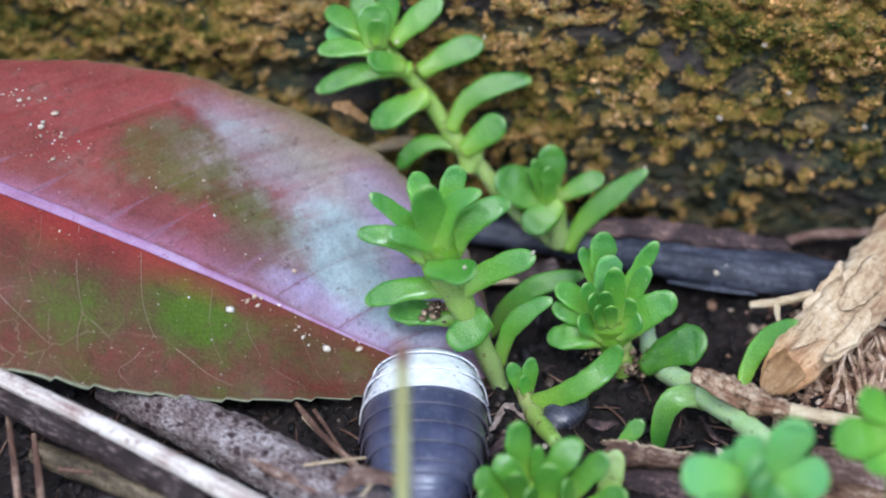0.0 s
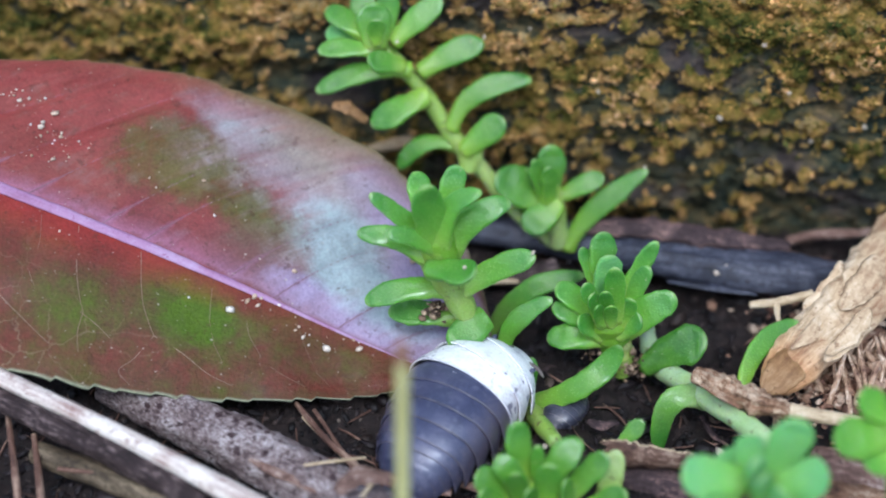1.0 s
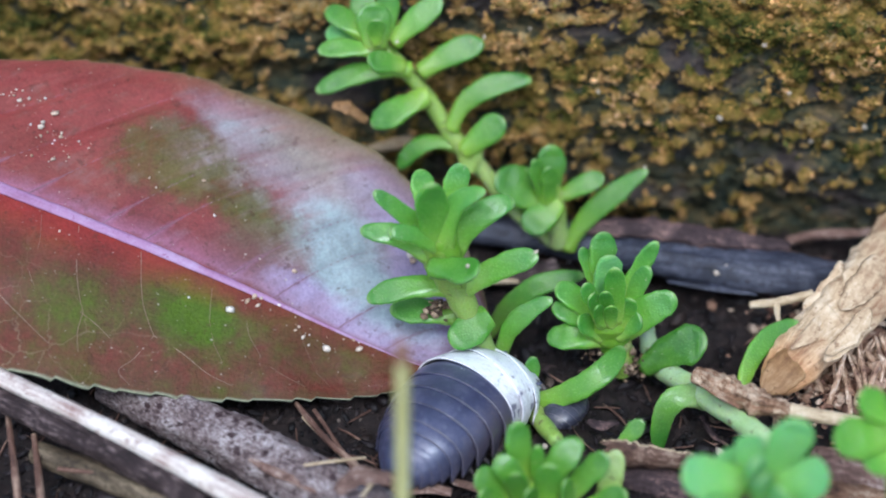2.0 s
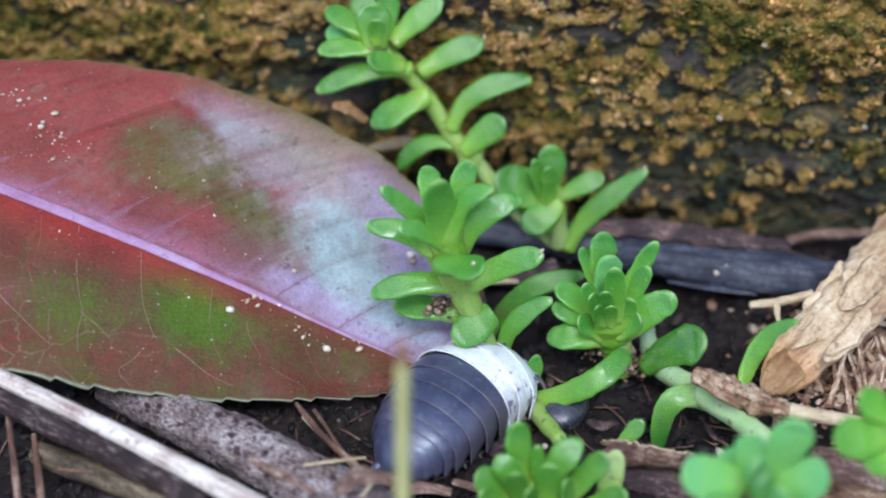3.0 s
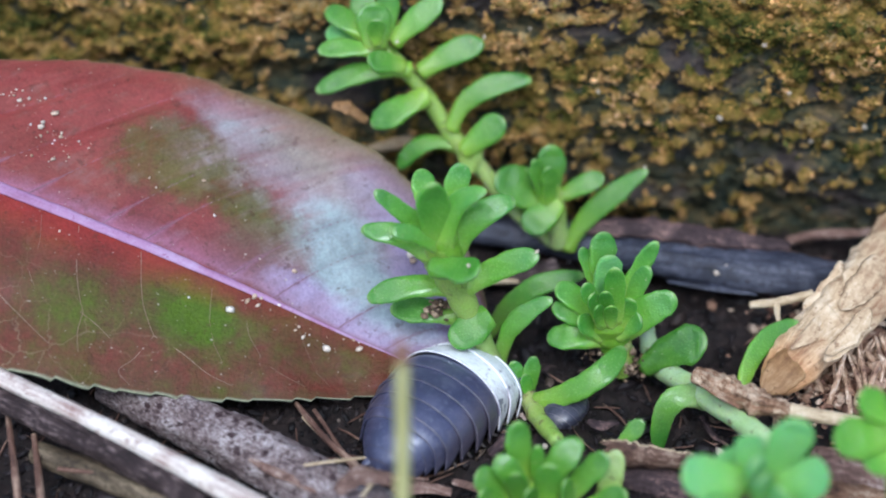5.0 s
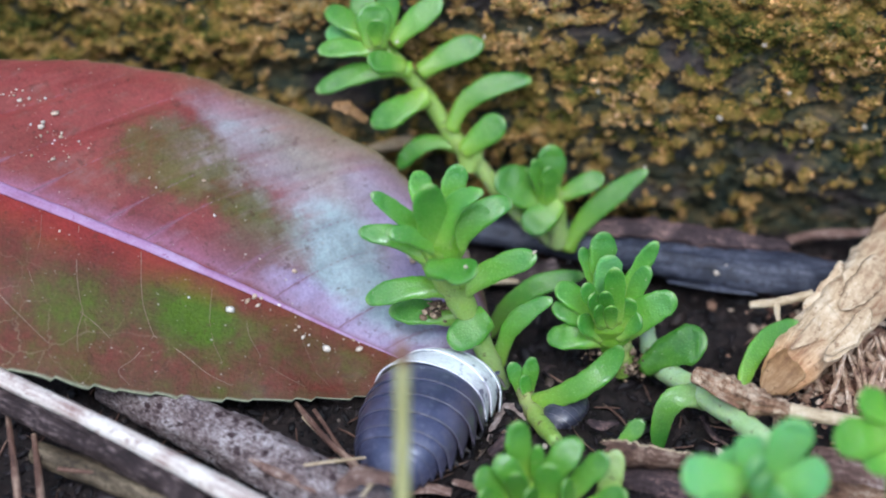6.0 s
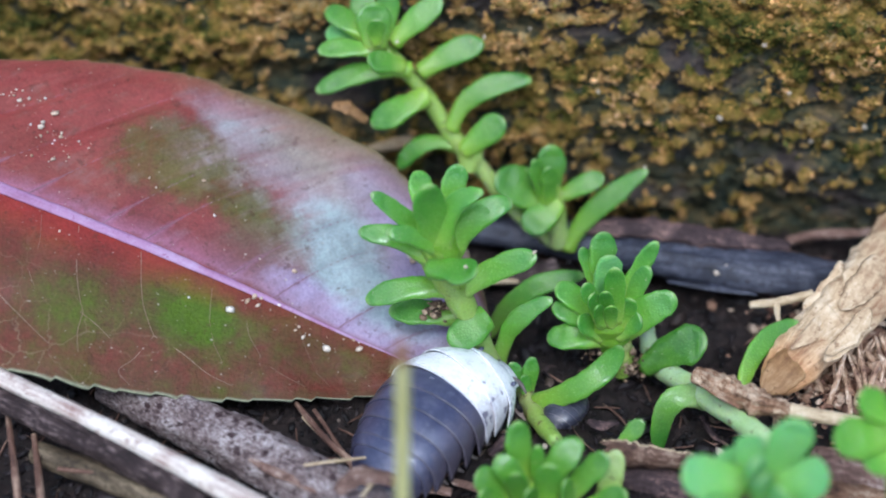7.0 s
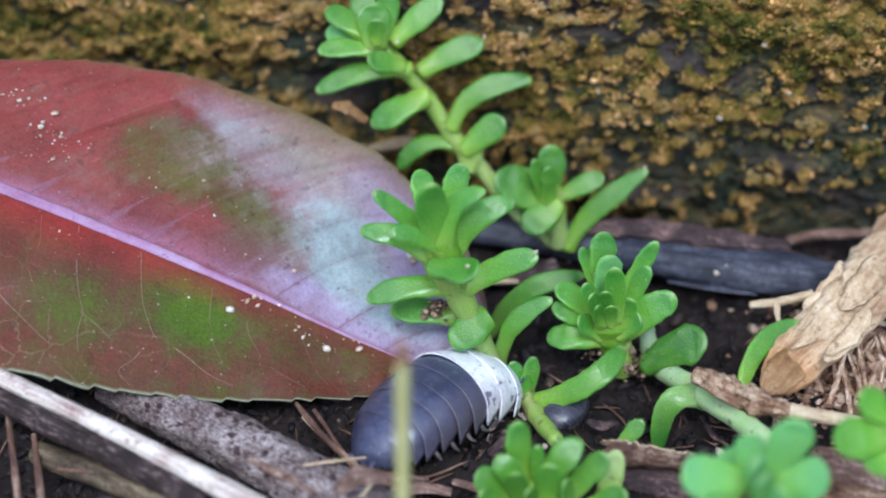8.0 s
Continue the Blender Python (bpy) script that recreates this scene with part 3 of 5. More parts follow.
ICO_V = np.array([(0, 0, -1), (0.72, -0.53, -0.45), (-0.28, -0.85, -0.45), (-0.89, 0, -0.45), (-0.28, 0.85, -0.45), (0.72, 0.53, -0.45),
                  (0.28, -0.85, 0.45), (-0.72, -0.53, 0.45), (-0.72, 0.53, 0.45), (0.28, 0.85, 0.45), (0.89, 0, 0.45), (0, 0, 1)])
ICO_F = [(0, 1, 2), (1, 0, 5), (0, 2, 3), (0, 3, 4), (0, 4, 5), (1, 5, 10), (2, 1, 6), (3, 2, 7), (4, 3, 8), (5, 4, 9), (1, 10, 6), (2, 6, 7),
         (3, 7, 8), (4, 8, 9), (5, 9, 10), (6, 10, 11), (7, 6, 11), (8, 7, 11), (9, 8, 11), (10, 9, 11)]


def crumbs(centres, sizes, rng, squash=(1, 1, 0.7), jitter=0.35):
    """Many small uneven lumps in one body."""
    centres = np.asarray(centres)
    n = len(centres)
    v = ICO_V[None] * (1 + rng.uniform(-jitter, jitter, (n, 12, 1)))
    v = v * (np.asarray(sizes)[:, None, None] * rng.uniform(0.65, 1.35, (n, 1, 3)) * np.asarray(squash))
    a = rng.uniform(0, 6.283, n)
    c, s = np.cos(a)[:, None], np.sin(a)[:, None]
    v = np.stack([v[..., 0] * c - v[..., 1] * s, v[..., 0] * s + v[..., 1] * c, v[..., 2]], axis=-1)
    v = v + centres[:, None]
    f = (np.array(ICO_F)[None] + 12 * np.arange(n)[:, None, None]).reshape(-1, 3)
    return v.reshape(-1, 3), f.tolist()


# ---- the ground ----
def soil_height(x, y):
    p = Vector((x, y, 0))
    near = math.exp(-((x / 90) ** 2 + (y / 90) ** 2))
    hollow = 1.3 * math.exp(-(((x + 1.5) / 5) ** 2 + ((y + 17) / 5) ** 2))
    pit = 1.6 * math.exp(-(((x - 8) / 6) ** 2 + ((y - 1) / 5) ** 2)) + 1.3 * math.exp(-(((x - 16) / 5) ** 2 + ((y + 3) / 5) ** 2)) + 1.4 * math.exp(-(((x - 13.5) / 3.5) ** 2 + ((y + 10) / 3) ** 2)) + 1.4 * math.exp(-(((x + 14) / 10) ** 2 + ((y + 11.5) / 3.2) ** 2))
    return near * (0.9 * noise.noise(p * 0.09) + 0.75 * noise.noise(p * 0.35) + 0.45 * noise.noise(p * 1.0) + 0.2 * noise.noise(p * 2.6)) - 0.55 - pit - hollow


def build_ground():
    n = 230
    u = np.linspace(-1, 1, n)
    line = 45 * u + np.sign(u) * np.expm1(np.clip(np.abs(u) - 0.75, 0, None) * 4 * 10.6)
    verts = [(x, y, soil_height(x, y)) for y in line for x in line]
    faces = [(j * n + i, j * n + i + 1, (j + 1) * n + i + 1, (j + 1) * n + i) for j in range(n - 1) for i in range(n - 1)]
    ob = new("ground", make_mesh("ground", (verts, faces), [SOIL]))
    tagged(ob, "dark damp crumbly soil with small debris", "soil", kind="structure")


build_ground()


def scatter_soil():
    rng = np.random.default_rng(4)
    n = 11000
    x, y = rng.uniform(-38, 38, n), rng.uniform(-26, 24, n)
    size = np.clip(rng.lognormal(-2.1, 0.55, n), 0.05, 0.4)
    z = [soil_height(a, b) + 0.15 * s for a, b, s in zip(x, y, size)]
    solo("soil_crumbs", crumbs(np.stack([x, y, z], 1), size, rng), SOIL_CRUMB, "small dark soil crumbs strewn over the ground", "soil", kind="stuff")


scatter_soil()


def scatter_mould():
    rng = np.random.default_rng(14)
    n = 2600
    x, y = rng.uniform(-32, 32, n), rng.uniform(-22, 11, n)
    size = np.clip(rng.lognormal(-1.25, 0.45, n), 0.12, 0.8)
    z = [soil_height(a, b) + 0.2 * s for a, b, s in zip(x, y, size)]
    geo = crumbs(np.stack([x, y, z], 1), size, rng, (1.4, 0.7, 0.35), 0.5)
    # each flake leans a little its own way
    v = geo[0].reshape(n, 12, 3)
    mid = v.mean(axis=1, keepdims=True)
    tilt = rng.normal(0, 0.45, (n, 1, 2))
    v[..., 2] += ((v - mid)[..., :2] * tilt).sum(axis=2)
    solo("leaf_mould", (v.reshape(-1, 3), geo[1]), MOULD, "dark brown rotting flakes of leaf mould on the soil", "litter", kind="stuff")


scatter_mould()


# ---- the log behind ----
LOG_ANGLE, LOG_R, LOG_X, LOG_Y = radians(-9), 60.0, 5.0, 12.3


# where the crust is thinner (below 0) or thicker: angle, distance along, their spreads, amount
CRUST_PATCHES = [(-0.01, -12.5, 0.06, 3.0, -1.8), (-0.03, -19.0, 0.03, 5.0, -0.4), (0.10, 19.0, 0.06, 9.0, 0.5), (0.03, 16.0, 0.02, 1.5, -0.35),
        (0.05, 20.8, 0.035, 0.7, -0.6)]


def lichen_cover(a, l):
    """Above 0 where lichen clumps grow."""
    crust_change = sum(k * math.exp(-((a - a0) / sa) ** 2 - ((l - l0) / sl) ** 2) for a0, l0, sa, sl, k in CRUST_PATCHES)
    p = Vector((l * 0.7, 0, a * LOG_R))
    return 0.45 * noise.noise(p * 0.12 + Vector((7, 0, 0))) + 0.6 * noise.noise(p * 0.38 + Vector((0, 3, 0))) + 0.9 * noise.noise(p * 0.85) + 0.75 * noise.noise(p * 1.7) + 0.4 * noise.noise(p * 3.6) + 0.05 + 2.0 * a + 0.05 * l * (a - 0.17) + crust_change


def log_surface(a, l, bump=0.0):
    """A point at angle a round the log (0: towards the viewer, 90 degrees: top), l along it."""
    p = Vector((l * 0.6, math.cos(a) * LOG_R, math.sin(a) * LOG_R * 1.1))
    grown = lichen_cover(a, l)
    lump = max(0.0, grown) ** 0.6 + 0.8 * min(0.0, max(-0.8, grown))
    r = LOG_R + 1.3 * noise.noise(p * 0.08) + 1.0 * noise.noise(p * 0.25) + 0.7 * noise.noise(p * 0.6) + 0.4 * noise.noise(p * 1.5) + 0.3 * noise.noise(p * 3.4) + 1.0 * lump + bump
    x, y, z = l, LOG_R - r * math.cos(a), 12.0 + r * math.sin(a)
    c, s = math.cos(LOG_ANGLE), math.sin(LOG_ANGLE)
    return LOG_X + x * c - y * s, LOG_Y + x * s + y * c, z


def build_log():
    ls = np.concatenate([np.linspace(-170, -60, 20, endpoint=False), np.linspace(-60, 50, 520), np.linspace(50, 160, 20)[1:]])
    angs = np.concatenate([np.radians(np.linspace(-14, 26, 300)), np.radians(np.linspace(26, 346, 60))[1:-1]])
    n, k = len(angs), len(ls)
    verts = [log_surface(a, l) for l in ls for a in angs]
    faces = [(i * n + j, (i + 1) * n + j, (i + 1) * n + (j + 1) % n, i * n + (j + 1) % n) for i in range(k - 1) for j in range(n)]
    faces += [tuple(range(n)), tuple(reversed(range((k - 1) * n, k * n)))]
    crusted = [0] * len(faces)
    for i in range(20, 540):
        for j in range(299):
            if lichen_cover(angs[j], ls[i]) > 0.06:
                crusted[i * n + j] = 1
    log = solo("log", (verts, faces, None, crusted), [LOG, LICHEN], "weathered log crusted with ochre lichen and moss", "log")
    rng = np.random.default_rng(9)
    pts, sizes = [], []
    while len(pts) < 70000:
        a, l = rng.uniform(-0.22, 0.36), rng.uniform(-48, 36)
        cover = lichen_cover(a, l) + 0.07 * rng.standard_normal()
        if cover < 0.03:
            continue
        pts.append(log_surface(a, l, -0.04))
        sizes.append(min(0.24, max(0.05, rng.lognormal(-2.4, 0.45))))
    solo("lichen_crust", crumbs(np.array(pts), np.array(sizes), rng, (1.25, 0.8, 0.75), 0.85), LICHEN, "crumbly ochre and olive lichen crust on the log", "lichen", kind="stuff")


build_log()


# ---- the fallen leaf ----
LEAF_TIP = np.array([3.01, -5.85, -0.4])
LEAF_AXIS = np.array([-0.9288, 0.1423, 0.3422])
LEAF_SIDE = np.array([0.2861, 0.8623, 0.4178])
LEAF_NORMAL = np.array([0.2356, -0.4859, 0.8416])
LEAF_LENGTH = 58.0
LEAF_S = [0, 1, 2.5, 5, 8, 12, 18, 24, 30, 36, 44, 52, 58]
LEAF_FAR = [0, 4.12, 6.59, 9.86, 11.59, 12.84, 13.14, 12.72, 11.36, 9.05, 6.0, 2.6, 0]
LEAF_NEAR = [0, 0.34, 0.86, 1.88, 3.66, 5.67, 8.2, 9.87, 11.02, 10.8, 8.0, 3.6, 0]
RIB_S, RIB_OFF = [0, 3, 6, 10, 16, 24, 36, 58], [0, -0.8, -1.0, -0.9, -0.55, -0.25, -0.1, -1.5]




def far_bend(v):
    return 7.5 * v + 5 * v * v


def quilt(s, v):
    """The blade puffs up between the side veins of its far half."""
    if v <= 0:
        return 0.0
    at = s + far_bend(v)
    gap = min(abs(at - q) for q in FAR_VEINS)
    fine_gap = abs((at * 0.9 + 2.6 * v + 0.5 * noise.noise(Vector((s, v * 9, 1)))) % 1.5 - 0.75)
    return (0.36 * min(1, gap / 1.5) ** 0.7 + 0.06 * min(1, fine_gap / 0.3)) * min(1, v * 3) * min(1, (1 - v) * 6 + 0.2)


def leaf_point(s, v, lift=0.0):
    """s: distance from the tip; v: -1 near margin, 0 midrib, 1 far margin."""
    far = v > 0
    w = np.interp(s, LEAF_S, LEAF_FAR if far else LEAF_NEAR)
    teeth = 0.0
    if abs(v) > 0.93:
        teeth = (0.26 + 0.1 * math.sin(s * 0.83)) * (0.55 - (s * 0.5 + 0.16 * math.sin(s * 1.7) + 0.12 * math.sin(s * 0.61)) % 1.0) * (abs(v) - 0.93) / 0.07 * (0.45 if far else 1.0)
    q = w * abs(v) + teeth * min(1, w / 3)
    drop = 0.07 * q if far else -0.05 * q - 0.006 * q * q
    wave = (0.3 * noise.noise(Vector((s * 0.2, v * 2.2, 3.0))) + 0.10 * math.sin(s * 0.9 + abs(v) * 3.5)) * min(1, 2 * abs(v))
    sag = 0.9 * math.sin(s / LEAF_LENGTH * math.pi)
    off = np.interp(s, RIB_S, RIB_OFF)
    return LEAF_TIP + LEAF_AXIS * s + LEAF_SIDE * (off + (q if far else -q)) + LEAF_NORMAL * (drop + wave + sag + quilt(s, v) + lift)


def build_fallen_leaf():
    leaf = thing("fallen_leaf", (-6, -9, 0.3), "large fallen leaf turning red and green with a lilac midrib", "leaf")
    ns, nv = 300, 71
    ss = np.linspace(0.02, LEAF_LENGTH - 0.02, ns)
    vs = np.sign(np.linspace(-1, 1, nv)) * (1 - (1 - np.abs(np.linspace(-1, 1, nv))) ** 1.25)
    verts, uvs, faces = [], [], []
    for lift in (0.0, -0.22):
        for s in ss:
            for v in vs:
                verts.append(leaf_point(s, v, lift))
                uvs.append((s / LEAF_LENGTH, 0.5 + v / 2))
    o = ns * nv
    for i in range(ns - 1):
        for j in range(nv - 1):
            a, b, c, d = i * nv + j, i * nv + j + 1, (i + 1) * nv + j + 1, (i + 1) * nv + j
            faces += [(a, b, c, d), (o + d, o + c, o + b, o + a)]
        for j in (0, nv - 1):
            a, d = i * nv + j, (i + 1) * nv + j
            faces.append((a, d, o + d, o + a) if j == 0 else (d, a, o + a, o + d))
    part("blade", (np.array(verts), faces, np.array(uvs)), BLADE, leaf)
    line = np.array([leaf_point(s, 0.0, 0.05) for s in np.linspace(0.5, 60, 90)])
    w = np.interp(np.linspace(0, 1, 90), [0, 0.12, 0.22, 0.36, 0.6, 1], [0.02, 0.06, 0.15, 0.33, 0.40, 0.52])
    rng = random.Random(5)

    def vein_line(s0, sign, v0, v1, bend, sway, n=15):
        pts, off = [], 0.0
        for k in range(n):
            v = v0 + (v1 - v0) * k / (n - 1)
            off += rng.uniform(-sway, sway)
            s = s0 - bend(v) + bend(v0) + off
            if s < 0.8:
                break
            pts.append(leaf_point(s, sign * v, 0.04))
        return pts

    def thread(pts, w0, w1, n=44):
        r = np.linspace(w0, w1, n) * np.array([0.75 + 0.5 * rng.random() for _ in range(n)])
        return sweep(curve(pts, n), r, r * 0.55, LEAF_NORMAL, 6, 0.1, 1.0)

    for s0 in FAR_VEINS:
        # far half: long, leaning towards the tip, flaring where they leave the midrib
        pts = vein_line(s0, 1, 0.0, 0.93, far_bend, 0.0, 40)
        if len(pts) > 12:
            k = np.linspace(0, 1, 90)
            r = 0.032 * (1 - 0.5 * k)
            part("vein", sweep(curve(pts, 90), r, r * 0.5, LEAF_NORMAL, 8, 0.2, 1.2), VEIN_FAR, leaf)
    part("midrib", sweep(line, w, w * 0.3, LEAF_NORMAL, 14, 0.16, 1.0), MIDRIB, leaf, "raised pinkish lilac midrib")
    # near half: thin crooked veins that fork; each: places (from the tip, across) of the trunk, then of its branches
    for strong, lines in (
            (1.0, (((23.9, 0.05), (22.6, 0.36), (21.2, 0.58)), ((21.2, 0.58), (19.2, 0.66), (17.4, 0.78), (15.6, 0.87)), ((21.2, 0.58), (21.8, 0.76), (22.4, 0.86), (21.4, 0.95)))),
            (0.9, (((28.4, 0.04), (27.5, 0.28), (26.6, 0.46), (25.9, 0.55)), ((25.9, 0.55), (24.9, 0.60), (23.7, 0.66)), ((25.9, 0.55), (25.8, 0.68), (25.2, 0.80)))),
            (0.9, (((34.2, 0.2), (33.0, 0.42), (31.2, 0.58)), ((31.2, 0.58), (29.4, 0.66), (27.4, 0.78), (25.6, 0.86)), ((31.2, 0.58), (31.6, 0.72), (30.8, 0.88)))),
            (0.5, (((30.8, 0.06), (30.2, 0.24), (30.1, 0.4)), ((30.1, 0.4), (29.2, 0.48)))),
            (0.6, (((18.9, 0.1), (18.3, 0.36), (17.6, 0.52)), ((17.6, 0.52), (16.6, 0.66), (16.2, 0.8)))),
            (0.8, (((16.9, 0.08), (15.8, 0.36), (14.6, 0.55)), ((14.6, 0.55), (13.2, 0.68), (11.0, 0.82)), ((14.6, 0.55), (14.8, 0.74)))),
            (0.5, (((13.2, 0.1), (11.9, 0.4), (10.8, 0.6)), ((10.8, 0.6), (9.6, 0.78)))),
            (0.6, (((39.5, 0.08), (38.2, 0.4), (36.4, 0.6)), ((36.4, 0.6), (34.0, 0.8))))):
        g = []
        for line in lines:
            pts = [leaf_point(s + rng.uniform(-0.15, 0.15), -v, 0.0) for s, v in line]
            g.append(thread(pts, 0.027 * strong, 0.017 * strong, 40))
        part("vein", join(*g), VEIN, leaf)
    return leaf


build_fallen_leaf()


def scatter_leaf_grit():
    rng = np.random.default_rng(12)
    pts, sizes = [], []
    for s0, v0, spread, count in ((31.8, 0.42, 1.1, 34), (31.6, 0.28, 0.6, 10), (34.8, 0.66, 0.9, 22), (35.8, 0.9, 0.5, 3), (16.2, -0.06, 1.2, 9), (12.6, -0.12, 0.9, 5),
                                  (11.6, -0.24, 0.7, 9), (9.2, -0.08, 0.8, 6), (20, -0.4, 7.0, 9), (24, 0.3, 6.0, 8), (30.6, 0.96, 0.8, 2)):
        for _ in range(count):
            s, v = s0 + spread * rng.standard_normal(), v0 + 0.05 * spread * rng.standard_normal()
            if 1 < s < 52 and -0.95 < v < 0.95:
                pts.append(leaf_point(s, v, 0.05))
                sizes.append(min(0.34, rng.lognormal(-2.8, 0.65)))
    # single grains; the last two stand in for a white glint on the leaf
    pts += [leaf_point(17.4, -0.22, 0.1), leaf_point(22.1, 0.43, 0.1), leaf_point(12.9, -0.14, 0.1), leaf_point(20.6, 0.28, 0.1), leaf_point(7.7, 0.60, 0.1), leaf_point(7.4, 0.57, 0.1)]
    sizes += [0.27, 0.16, 0.12, 0.11, 0.3, 0.26]
    solo("grit", crumbs(np.array(pts), np.array(sizes), rng, (1, 1, 0.8), 0.3), GRIT, "pale sandy grit specks on the leaf, two standing for a glint", "grit", kind="stuff")


scatter_leaf_grit()


def leaf(parent, base, tip, width, material, mid=None, neck=0.68):
    """A fat, rounded succulent leaf from base to tip, width across its broadest part."""
    b, t = np.array(base), np.array(tip)
    if mid is None:
        m = (b + t) / 2 + np.array([0, -0.03, 0.05]) * np.linalg.norm(t - b)
    else:
        m = np.array(mid)
    e = 1 - np.cos(np.linspace(0, 1, 34) * math.pi / 2)
    e = 1 - e[::-1]
    c = 2 * m - (b + t) / 2
    line = np.array([b * (1 - x) ** 2 + 2 * c * x * (1 - x) + t * x * x for x in e])
    u = np.clip(e / 0.7, 0, 1)
    shape = neck + (1 - neck) * u * u * (3 - 2 * u)
    shape = shape * np.sqrt(np.clip(1 - np.clip((e - 0.58) / 0.425, 0, 1) ** 2.3, 0, 1))
    seed = float(abs(base[0] * 3.7 + tip[2] * 1.3) % 50)
    half = width * 0.49 * shape
    thick = np.maximum(half * np.interp(e, [0, 0.4, 0.8, 1], [0.85, 0.62, 0.52, 0.46]), 0.002)
    aim = np.array([0.10 + 0.25 * math.sin(seed * 2.3), -0.62 + 0.1 * math.sin(seed * 5.1), 0.78])
    verts, faces, uvs = sweep(line, np.maximum(half, 0.002), thick, aim, 28, 0.16, 0.7, seed)
    # the upper face is flatter than the lower one and dips along its middle
    rings = verts[:len(line) * 28].reshape(len(line), 28, 3)
    ang = 2 * np.pi * np.arange(28) / 28 - np.pi / 2
    up = np.clip(np.sin(ang), 0, None)[None, :, None]
    flat = 0.80 * np.interp(e, [0, 0.3, 0.8, 1], [0.0, 0.7, 1.0, 0.35])[:, None, None]
    rings -= (rings[:, 14:15] - line[:, None, :]) * flat * up ** 1.5
    # beady skin
    out = rings - line[:, None, :]
    out /= np.maximum(np.linalg.norm(out, axis=2, keepdims=True), 1e-6)
    bead = np.array([noise.noise(Vector(p * 5.5)) for p in rings.reshape(-1, 3)]).reshape(len(line), 28, 1)
    rings += out * bead * 0.02
    return part("leaf", (verts, faces, uvs), material, parent)


def stem(parent, pts, radii, material):
    line = curve(pts, 40)
    r = np.interp(np.linspace(0, 1, 40), np.linspace(0, 1, len(radii)), radii)
    k = np.linspace(0, 1, 40)
    r = r * (1 + 0.04 * np.cos(k * 2 * math.pi * (len(pts) + 1))) * np.sqrt(np.clip(np.minimum(k, 1 - k) * 25 + 0.05, 0, 1))
    return part("stem", sweep(line, r, r, (0.1, -0.6, 0.8), 16, 0.07, 0.8, len(pts)), material, parent)


# ---- stonecrop sprigs ----

middle = thing("stonecrop_sprig", (3.76, -6.00, -0.66), "bright green stonecrop sprig swaying beside the fallen leaf", "succulent", "stonecrop sprigs")
stem(middle, [(-0.55, -5.80, 12.64), (-0.28, -6.50, 11.23), (0.42, -6.40, 8.89)], [0.6, 1.0, 0.9], CROWN)
stem(middle, [(-0.56, -6.00, 11.31), (-0.42, -6.00, 9.81), (0.21, -6.00, 8.08), (1.11, -6.00, 6.08), (2.41, -6.00, 2.89), (3.76, -6.00, -0.66), (4.58, -7.60, -1.44)], [0.95, 1.25, 1.0, 0.86, 0.72, 0.62, 0.5], STEM)
leaf(middle, (-1.12, -5.20, 12.03), (-1.68, -3.60, 14.37), 1.68, GREEN, neck=0.82)
leaf(middle, (0.03, -5.20, 12.24), (0.97, -3.80, 14.94), 1.60, GREEN, neck=0.82)
leaf(middle, (-0.49, -6.60, 10.24), (-1.00, -7.80, 16.07), 2.10, GREEN, neck=0.85)
leaf(middle, (-0.56, -5.90, 10.52), (-4.48, -5.60, 14.00), 1.16, GREEN, neck=1.5)
leaf(middle, (-0.28, -6.80, 10.55), (2.33, -7.20, 15.17), 1.36, GREEN, mid=(0.34, -7.20, 13.91), neck=1.3)
leaf(middle, (0.00, -6.10, 9.54), (4.15, -5.60, 13.34), 1.72, GREEN, mid=(1.80, -6.10, 12.51), neck=1.1)
leaf(middle, (-0.42, -6.20, 9.87), (-5.29, -6.20, 11.53), 1.40, GREEN, mid=(-2.78, -6.40, 11.29), neck=1.5)
leaf(middle, (-0.28, -6.60, 10.58), (-3.46, -8.20, 12.86), 1.14, GREEN, mid=(-1.91, -7.90, 12.41), neck=1.1)
leaf(middle, (-0.66, -7.50, 9.68), (1.98, -9.20, 10.65), 2.01, GREEN_EVEN, neck=0.82)
leaf(middle, (1.11, -6.00, 6.97), (5.74, -6.50, 9.95), 1.71, GREEN, mid=(3.38, -6.30, 8.95), neck=0.82)
leaf(middle, (0.57, -6.00, 6.97), (-4.89, -6.60, 6.44), 1.64, GREEN, mid=(-2.45, -6.30, 7.33), neck=0.82)
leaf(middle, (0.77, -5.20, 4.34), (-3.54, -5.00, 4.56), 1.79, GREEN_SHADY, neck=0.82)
leaf(middle, (2.73, -6.40, 5.08), (0.43, -7.60, 3.74), 2.16, GREEN_EVEN, neck=0.85)

shoot = thing("stonecrop_sprig", (7.41, -9.00, -3.18), "small green stonecrop shoot with two stubby leaves", "succulent", "stonecrop sprigs")
stem(shoot, [(5.19, -7.20, -0.14), (5.83, -9.90, 0.01), (6.96, -14.00, 1.27)], [0.55, 0.62, 0.50], STEM_DIRTY)
leaf(shoot, (5.18, -7.60, -0.52), (4.35, -6.80, 1.80), 1.11, GREEN)
leaf(shoot, (5.44, -7.60, -0.52), (5.77, -6.60, 2.06), 1.18, GREEN)
leaf(shoot, (5.52, -8.20, -0.49), (5.12, -7.80, 1.54), 0.96, GREEN)
leaf(shoot, (5.82, -8.60, -0.20), (11.17, -7.80, 3.99), 1.66, GREEN_MID, mid=(9.04, -10.20, 3.01), neck=0.8)

